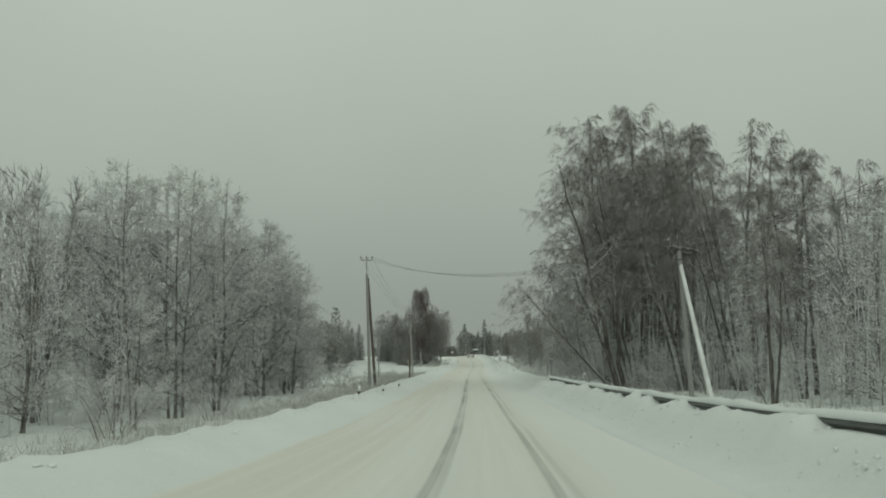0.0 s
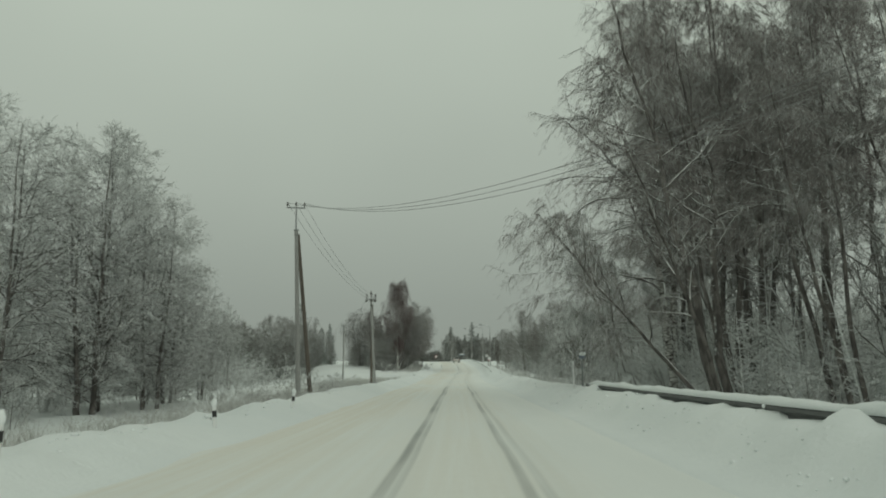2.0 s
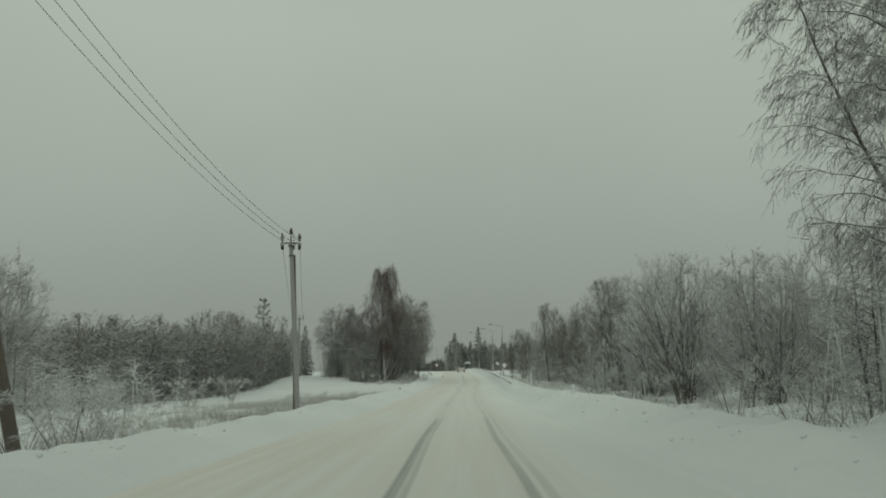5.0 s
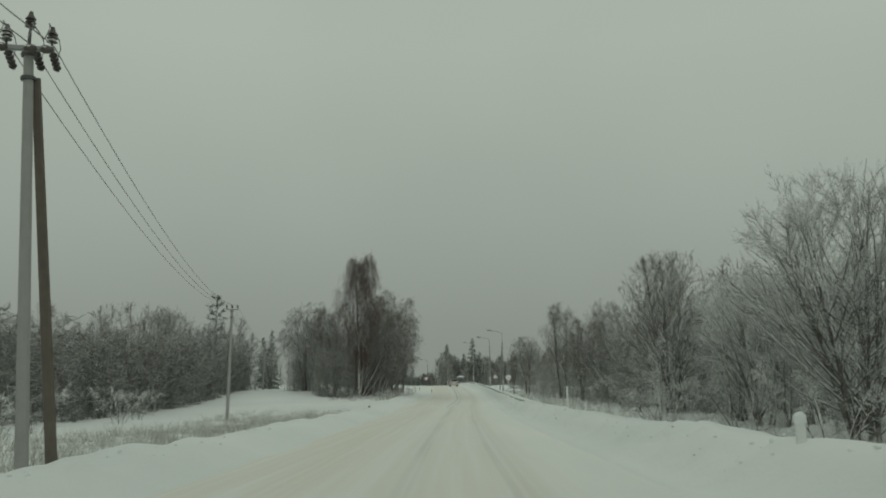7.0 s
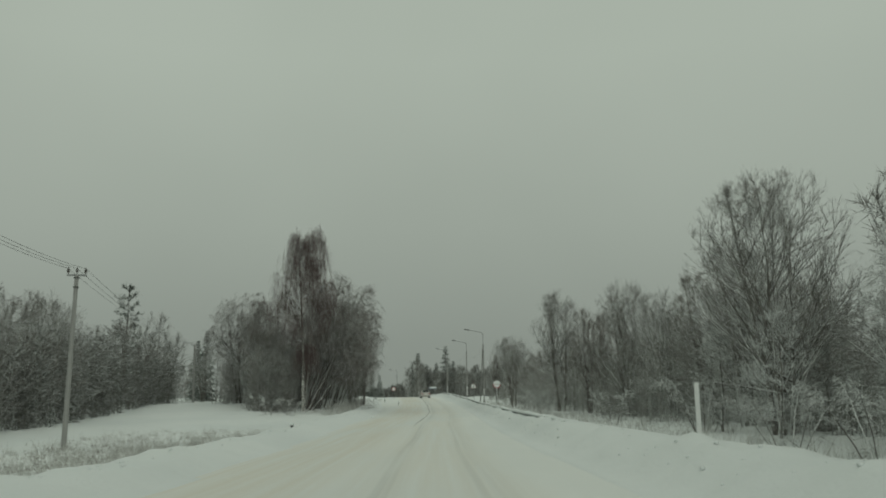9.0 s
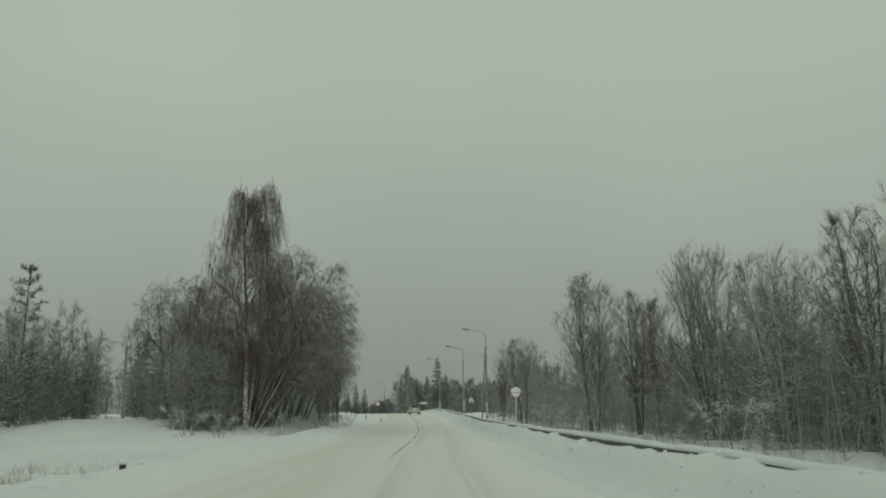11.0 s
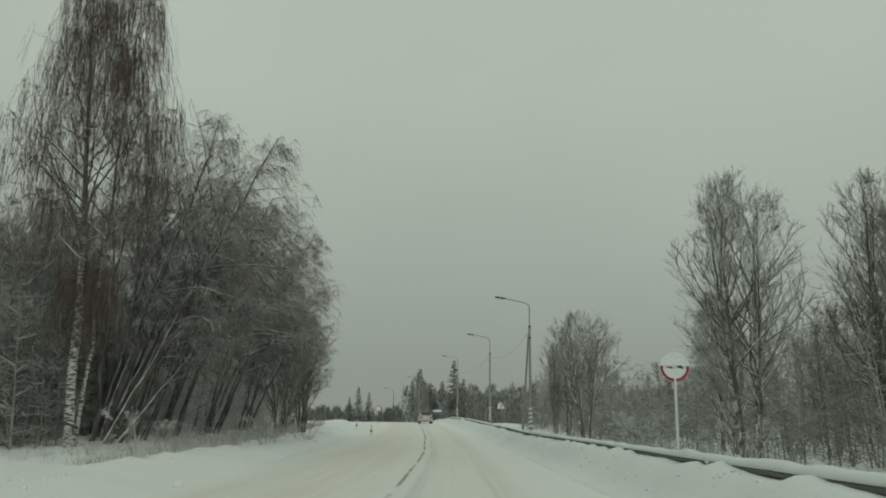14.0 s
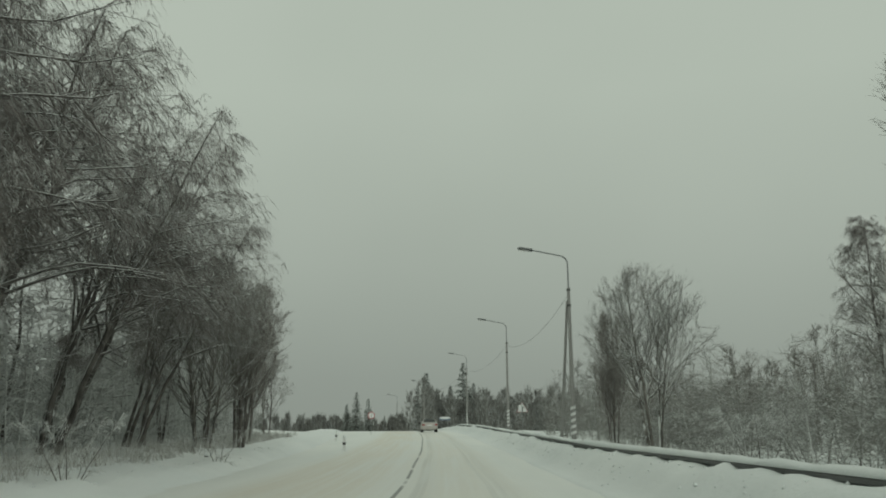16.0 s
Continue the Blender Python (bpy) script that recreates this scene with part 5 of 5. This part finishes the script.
LAMPS = ((14.38, 215.1, 7.2, True), (14.5, 246, 7.2, False), (13.5, 288.8, 7.6, False), (8.2, 330, 7.5, False), (2.4, 372, 7.5, False))
for i, (x, y, h, brace) in enumerate(LAMPS):
    street_lamp(x, y, float(ground_z(x, y)), h, 2.0, brace, True, True, "concrete street lamp with a curved arm and striped foot" + (", braced" if brace else ""))
for i, (a, b) in enumerate(zip(LAMPS, LAMPS[1:])):
    power_line((a[0], a[1], float(ground_z(a[0], a[1])) + a[2] - 0.3), (b[0], b[1], float(ground_z(b[0], b[1])) + b[2] - 0.3), 0.9)

# ---- signs and markers ----
def sign_post(ob, h, r=0.028, lean=0.0):
    bm = bmesh.new()
    rod(bm, (0, 0, -0.4), (lean, 0.0, h), r, r, 8)
    return part("post", bm, STEEL, ob)


def disc(bm, r0, r1, z, y, a0=0.0, a1=2 * math.pi, n=40):
    for a, b in zip(np.linspace(a0, a1, n + 1), np.linspace(a0, a1, n + 1)[1:]):
        if r0 > 0:
            bm.faces.new([bm.verts.new((r * math.sin(t), y, z - r * math.cos(t))) for r, t in ((r0, a), (r0, b), (r1, b), (r1, a))])
        else:
            bm.faces.new([bm.verts.new(c) for c in ((0, y, z), (r1 * math.sin(b), y, z - r1 * math.cos(b)), (r1 * math.sin(a), y, z - r1 * math.cos(a)))])
    return bm


def round_sign(x, y, top, r, snowy, label, rz=0.0, cars=True):
    z = float(ground_z(x, y))
    ob = thing("road_sign", x, y, z, label, "road sign", "road signs", rz)
    c = top - r - z
    sign_post(ob, c + 0.1).data.materials[0] = CONCRETE_SNOWY if snowy else STEEL
    bm = bmesh.new()
    rod(bm, (0, 0.012, c), (0, -0.010, c), r, r, 40)
    plate = part("plate", bm, WHITE_PAINT, ob, "round white sign plate")
    bm = bmesh.new()
    disc(bm, r * 0.80, r * 0.985, c, -0.015)
    part("rim", bm, RED_PAINT, plate, "red rim")
    if cars:
        for k, mat, name in ((-0.42, RED_PAINT, "car_symbol"), (0.30, BLACK_PAINT, "car_symbol")):
            bm = bmesh.new()
            block(bm, (r * (k + 0.06), -0.016, c - 0.02 * r), (r * 0.40, 0.006, r * 0.10), bevel=0.002)
            block(bm, (r * (k + 0.04), -0.016, c + 0.07 * r), (r * 0.24, 0.006, r * 0.08), bevel=0.002)
            for w in (-0.12, 0.2):
                rod(bm, (r * (k + w), -0.013, c - 0.08 * r), (r * (k + w), -0.020, c - 0.08 * r), r * 0.05, r * 0.05, 10)
            part(name, bm, mat, plate, "half-covered car symbol")
    if snowy:
        bm = bmesh.new()
        n = 44
        rim = [(r * 1.01 * math.sin(a), c - r * 1.01 * math.cos(a)) for a in np.linspace(1.45, 2 * math.pi - 1.62, n)]
        low = [(px, c + 0.07 * r + 0.05 * r * math.sin(px * 23) + 0.04 * r * math.sin(px * 61)) for px in np.linspace(rim[-1][0] * 0.98, rim[0][0] * 0.98, 20)]
        outline = rim + low
        front = [bm.verts.new((px, -0.036, pz)) for px, pz in outline]
        back = [bm.verts.new((px, -0.012, pz)) for px, pz in outline]
        bm.faces.new(front)
        for i in range(len(outline)):
            j = (i + 1) % len(outline)
            bm.faces.new((front[j], front[i], back[i], back[j]))
        part("snow_crust", bm, SNOW, plate, "crust of blown snow")
        bm = bmesh.new()
        inner = [(r * 0.80 * math.sin(a), c - r * 0.80 * math.cos(a)) for a in np.linspace(-1.25, 1.25, 24)]
        topline = [(px, c - 0.10 * r + 0.05 * r * math.sin(px * 31)) for px in np.linspace(inner[-1][0], inner[0][0], 16)]
        o2 = inner + topline
        front = [bm.verts.new((px, -0.030, pz)) for px, pz in o2]
        bm.faces.new(front)
        part("snow_crust", bm, SNOW, plate, "crust of blown snow")
    return ob


round_sign(11.57, 173.6, 1.42, 0.292, True, "round no-overtaking sign, red rim, mostly plastered with snow", -4)
round_sign(2.6, 262, 2.9, 0.35, False, "small round road sign at the far bend", 0, False)


def triangle_sign(x, y, top, size, label):
    z = float(ground_z(x, y))
    ob = thing("road_sign", x, y, z, label, "road sign", "road signs")
    h = top - z
    sign_post(ob, h)
    for k, mat, name, yy in ((1.0, RED_PAINT, "plate", 0.0), (0.93, CONCRETE_SNOWY, "face", -0.012)):
        bm = bmesh.new()
        c = Vector((0, yy, h - size * 0.58))
        pts = [c + Vector((size * 0.58 * k * math.sin(a), 0, size * 0.58 * k * math.cos(a))) for a in (0, 2.094, 4.189)]
        f = [bm.verts.new(p + Vector((0, -0.006, 0))) for p in pts]
        g = [bm.verts.new(p + Vector((0, 0.006, 0))) for p in pts]
        bm.faces.new(f)
        bm.faces.new(g[::-1])
        for i in range(3):
            bm.faces.new((f[i], g[i], g[(i + 1) % 3], f[(i + 1) % 3]))
        part(name, bm, mat, ob)
    bm = bmesh.new()
    block(bm, (0.02, -0.022, h - size * 0.60), (0.05, 0.006, size * 0.34))
    block(bm, (0.05, -0.022, h - size * 0.48), (0.12, 0.006, 0.06))
    part("symbol", bm, BLACK_PAINT, ob, "small dark symbol")
    bm = bmesh.new()
    lump(bm, (-size * 0.24, -0.02, h - size * 0.5), (size * 0.10, 0.03, size * 0.28), 4)
    part("snow_crust", bm, SNOW, ob, "snow on the sign face")
    return ob


triangle_sign(15.3, 243, 2.95, 0.9, "triangular warning sign with snow beside the guardrail")


def board_sign(x, y, top, wide, high, label, posts=1, rz=0.0):
    z = float(ground_z(x, y))
    ob = thing("road_sign", x, y, z, label, "road sign", "road signs", rz)
    h = top - z
    for k in ((0.0,) if posts == 1 else (-wide * 0.3, wide * 0.3)):
        bm = bmesh.new()
        rod(bm, (k, 0.04, -0.4), (k, 0.04, h), 0.035, 0.035, 8)
        part("post", bm, STEEL, ob)
    bm = bmesh.new()
    block(bm, (0, 0, h - high / 2), (wide, 0.025, high), bevel=0.008)
    plate = part("plate", bm, BLUE_PAINT, ob)
    bm = bmesh.new()
    lump(bm, (0, -0.01, h - high * 0.05), (wide * 0.52, 0.07, high * 0.42), 9)
    part("snow_cap", bm, SNOW, plate, "cap of snow")
    return ob


board_sign(8.78, 62.85, 0.46, 0.30, 0.22, "small blue sign with a snow cap on a thin post")
board_sign(11.8, 330, 4.1, 1.9, 0.45, "far blue direction board across the road", 2)


def marker_post(x, y, h, style, label, lean=(0.0, 0.0), width=0.12):
    z = float(ground_z(x, y))
    ob = thing("marker_post", x, y, z, label, "marker post", "roadside marker posts")
    lean_m = Matrix.Rotation(lean[0], 4, "Y") @ Matrix.Rotation(lean[1], 4, "X")
    bm = bmesh.new()
    block(bm, (lean_m @ Vector((0, 0, h / 2 - 0.15))), (width, width * 0.55, h + 0.3), lean_m, 0.012)
    part("post", bm, BLACK_PAINT if style == "stub" else WHITE_PAINT, ob)
    if style != "plain":
        bm = bmesh.new()
        lump(bm, (lean_m @ Vector((0, 0, h + 0.05))), (width * 0.75, width * 0.6, 0.07 if style == "stub" else 0.09), x)
        part("snow_cap", bm, SNOW, ob, "cap of snow")
    if style == "band":
        bm = bmesh.new()
        block(bm, (lean_m @ Vector((0, 0, h * 0.62))), (width + 0.008, width * 0.55 + 0.008, 0.14), lean_m, 0.01)
        part("black_band", bm, BLACK_PAINT, ob, "black reflective band")
    return ob


marker_post(8.3, 62.3, 1.25, "plain", "thin white marker stake leaning in the snowbank", (-0.02, 0), 0.07)
marker_post(8.33, 94.65, 0.22, "capped", "white marker post nearly buried, capped with snow")
marker_post(9.45, 120.8, 1.0, "plain", "white marker stake tilting out of the snowbank", (0.0, 0), 0.08)
for x, y, h, lean in ((-2.55, 33.3, 0.40, 0.06), (-2.1, 40.9, 0.42, -0.05), (-1.75, 48.0, 0.40, 0.1)):
    marker_post(x, y, h, "band", "short white marker post with a black band in the roadside snow", (lean, 0), 0.075)
for x, y in ((-0.69, 146), (1.9, 173.5), (0.1, 205)):
    marker_post(x, y, 0.1, "stub", "dark marker stub with a round snow cap by the road edge", (0.04, 0), 0.13)
for x, y in ((3.7, 217.5), (1.6, 236)):
    marker_post(x, y, 0.75, "band", "marker post with a black band at the far verge", (0, 0), 0.14)

# ---- car ahead ----
def sedan(x, y, z, rz):
    ob = thing("car", x, y, z, "beige snow-dusted saloon car driving ahead on the road", "car", rz=rz)
    half = ((-2.15, 0.42, 0.80), (-2.10, 0.95, 0.84), (-1.55, 1.02, 0.86), (-0.95, 1.38, 0.66), (0.35, 1.42, 0.66), (1.05, 1.00, 0.84), (2.0, 0.86, 0.82), (2.15, 0.45, 0.78))
    bm = bmesh.new()
    rows = []
    for yy, top, w in half:
        rows.append([bm.verts.new(p) for p in ((-w, yy, 0.28), (-w - 0.02, yy, 0.62), (-w * 0.97, yy, min(top, 0.92)), (-w * 0.86, yy, top), (w * 0.86, yy, top), (w * 0.97, yy, min(top, 0.92)), (w + 0.02, yy, 0.62), (w, yy, 0.28))])
    for a, b in zip(rows, rows[1:]):
        for i in range(7):
            bm.faces.new((a[i], a[i + 1], b[i + 1], b[i]))
        bm.faces.new((a[7], a[0], b[0], b[7]))
    bm.faces.new(rows[0])
    bm.faces.new(rows[-1][::-1])
    bmesh.ops.bevel(bm, geom=bm.edges[:], offset=0.025, segments=1, affect="EDGES")
    part("body", bm, CAR_PAINT, ob, smooth=False)
    for pts in (((-0.62, -1.53, 1.055), (0.62, -1.53, 1.055), (0.50, -0.99, 1.385), (-0.50, -0.99, 1.385)), ((-0.58, 0.44, 1.415), (0.58, 0.44, 1.415), (0.70, 1.0, 1.05), (-0.70, 1.0, 1.05))):
        bm = bmesh.new()
        up = 0.018
        a = [bm.verts.new((p[0], p[1], p[2] + up)) for p in pts]
        b = [bm.verts.new((p[0], p[1], p[2] - 0.02)) for p in pts]
        bm.faces.new(a)
        for i in range(4):
            bm.faces.new((a[i], b[i], b[(i + 1) % 4], a[(i + 1) % 4]))
        part("window", bm, CAR_GLASS, ob)
    for s in (-1, 1):
        bm = bmesh.new()
        block(bm, (s * 0.66, -2.14, 0.76), (0.30, 0.06, 0.15), bevel=0.015)
        part("tail_light", bm, TAIL_RED, ob)
        bm = bmesh.new()
        block(bm, (s * 0.98, 0.75, 0.98), (0.20, 0.09, 0.13), bevel=0.03)
        part("mirror", bm, BLACK_PAINT, ob)
    bm = bmesh.new()
    block(bm, (0, -2.17, 0.46), (1.60, 0.12, 0.22), bevel=0.04)
    part("bumper", bm, CAR_PAINT, ob)
    bm = bmesh.new()
    block(bm, (0, -2.155, 0.72), (0.52, 0.02, 0.11), bevel=0.004)
    part("number_plate", bm, WHITE_PAINT, ob)
    for sx in (-0.74, 0.74):
        for sy in (-1.35, 1.35):
            bm = bmesh.new()
            rod(bm, (sx - 0.10, sy, 0.31), (sx + 0.10, sy, 0.31), 0.31, 0.31, 20)
            wheel = part("wheel", bm, RUBBER, ob)
            bm = bmesh.new()
            rod(bm, (sx + (0.102 if sx > 0 else -0.115), sy, 0.31), (sx + (0.115 if sx > 0 else -0.102), sy, 0.31), 0.19, 0.19, 14)
            part("rim", bm, STEEL, wheel)
    return ob


sedan(8.35, 270, float(ROAD_Z(270)) - 0.02, 2)

# ---- dry grass and loose brush ----
def grass(name, seed, count, place, label):
    rng = np.random.default_rng(seed)
    g = Growth()
    b, t, r = [], [], []
    spots = np.array([place(rng) for _ in range(count)])
    for (x, y, h), gz in zip(spots, ground_z(spots[:, 0], spots[:, 1])):
        z = gz - 0.03
        for _ in range(rng.integers(5, 11)):
            p = np.array([x + rng.normal() * 0.12, y + rng.normal() * 0.12, z])
            d = np.array([rng.normal() * 0.45, rng.normal() * 0.45, 1.0]) * h * rng.uniform(0.6, 1.2)
            b.append(p)
            t.append(p + d)
            r.append(0.008)
    g.blades(b, t, r, rng)
    return tagged(new(name, g.mesh(name, DRY_GRASS)), label, "grass", kind="stuff")


grass("dry_grass", 1, 1900, lambda q: ((lambda y: (float(LANE_X(y)) + float(EDGE_L(y)) - 2.6 - abs(q.normal()) * 3.5, y, q.uniform(0.25, 0.6)))(q.uniform(70, 152))), "frosted dry grass tufts standing out of the snow")
grass("dry_grass", 7, 1000, lambda q: ((lambda y: (float(LANE_X(y)) + float(EDGE_L(y)) - 3.2 - q.uniform(0, 9), y, q.uniform(0.15, 0.45)))(q.uniform(100, 158))), "thin frosted grass over the field")
grass("dry_grass", 2, 1300, lambda q: ((lambda y: (float(LANE_X(y)) + float(EDGE_L(y)) - 1.3 - abs(q.normal()) * 1.7, y, q.uniform(0.2, 0.6)))(q.uniform(179, 240))), "tall frosted grass below the clump of trees")
grass("dry_grass", 3, 1300, lambda q: ((lambda y: (float(LANE_X(y)) + float(EDGE_L(y)) - 3.0 - abs(q.normal()) * 1.8, y, q.uniform(0.25, 0.7)))(q.uniform(10, 72))), "frosted grass along the foot of the wood")
grass("dry_grass", 4, 1300, lambda q: ((lambda y: (float(LANE_X(y)) + 7.5 + abs(q.normal()) * 3.0, y, q.uniform(0.3, 0.8)))(q.uniform(20, 235))), "frosted weeds behind the snowbank")


# ---- loose clods thrown up along the ploughed edges ----
def clods(seed, count, place, label):
    rng = np.random.default_rng(seed)
    base = bmesh.new()
    bmesh.ops.create_icosphere(base, subdivisions=1, radius=1.0)
    base.verts.ensure_lookup_table()
    bv = np.array([v.co for v in base.verts])
    bf = np.array([[v.index for v in f.verts] for f in base.faces])
    base.free()
    spots = np.array([place(rng) for _ in range(count)])
    gz = ground_z(spots[:, 0], spots[:, 1])
    v, f = [], []
    for i, ((x, y, r), z) in enumerate(zip(spots, gz)):
        q = bv * (1 + rng.uniform(-0.28, 0.28, (len(bv), 1))) * r * np.array([rng.uniform(0.8, 1.4), rng.uniform(0.8, 1.4), rng.uniform(0.55, 0.9)])
        v.append(q + np.array([x, y, z + r * 0.15]))
        f.append(bf + i * len(bv))
    ob = mesh_object("snow_clods", np.concatenate(v).tolist(), np.concatenate(f).tolist(), SNOW)
    return tagged(ob, label, "snow", kind="stuff")


def clod_row(lo, hi, u, wide, big):
    def place(q):
        y = q.uniform(lo, hi)
        run = 0.25 * math.sin(y * 0.9) + 0.2 * math.sin(y * 2.3)
        return (float(LANE_X(y)) + u + run + q.normal() * wide, y, big * q.uniform(0.25, 1.0) ** 1.6)
    return place


clods(1, 500, clod_row(-12, 56, 3.72, 0.16, 0.045), "small broken clods of snow along the plough line")
clods(2, 300, clod_row(56, 132, 4.2, 0.3, 0.045), "clods and crumbs of snow on the bank's crest")
clods(3, 500, clod_row(132, 232, 3.75, 0.18, 0.045), "small broken clods of snow below the guardrail")
clods(4, 900, lambda q: ((lambda y: (float(LANE_X(y)) + float(EDGE_L(y)) - 0.2 + q.normal() * 0.25, y, 0.05 * q.uniform(0.25, 1.0) ** 1.5))(q.uniform(0, 215))), "crumbs of snow along the far road edge")
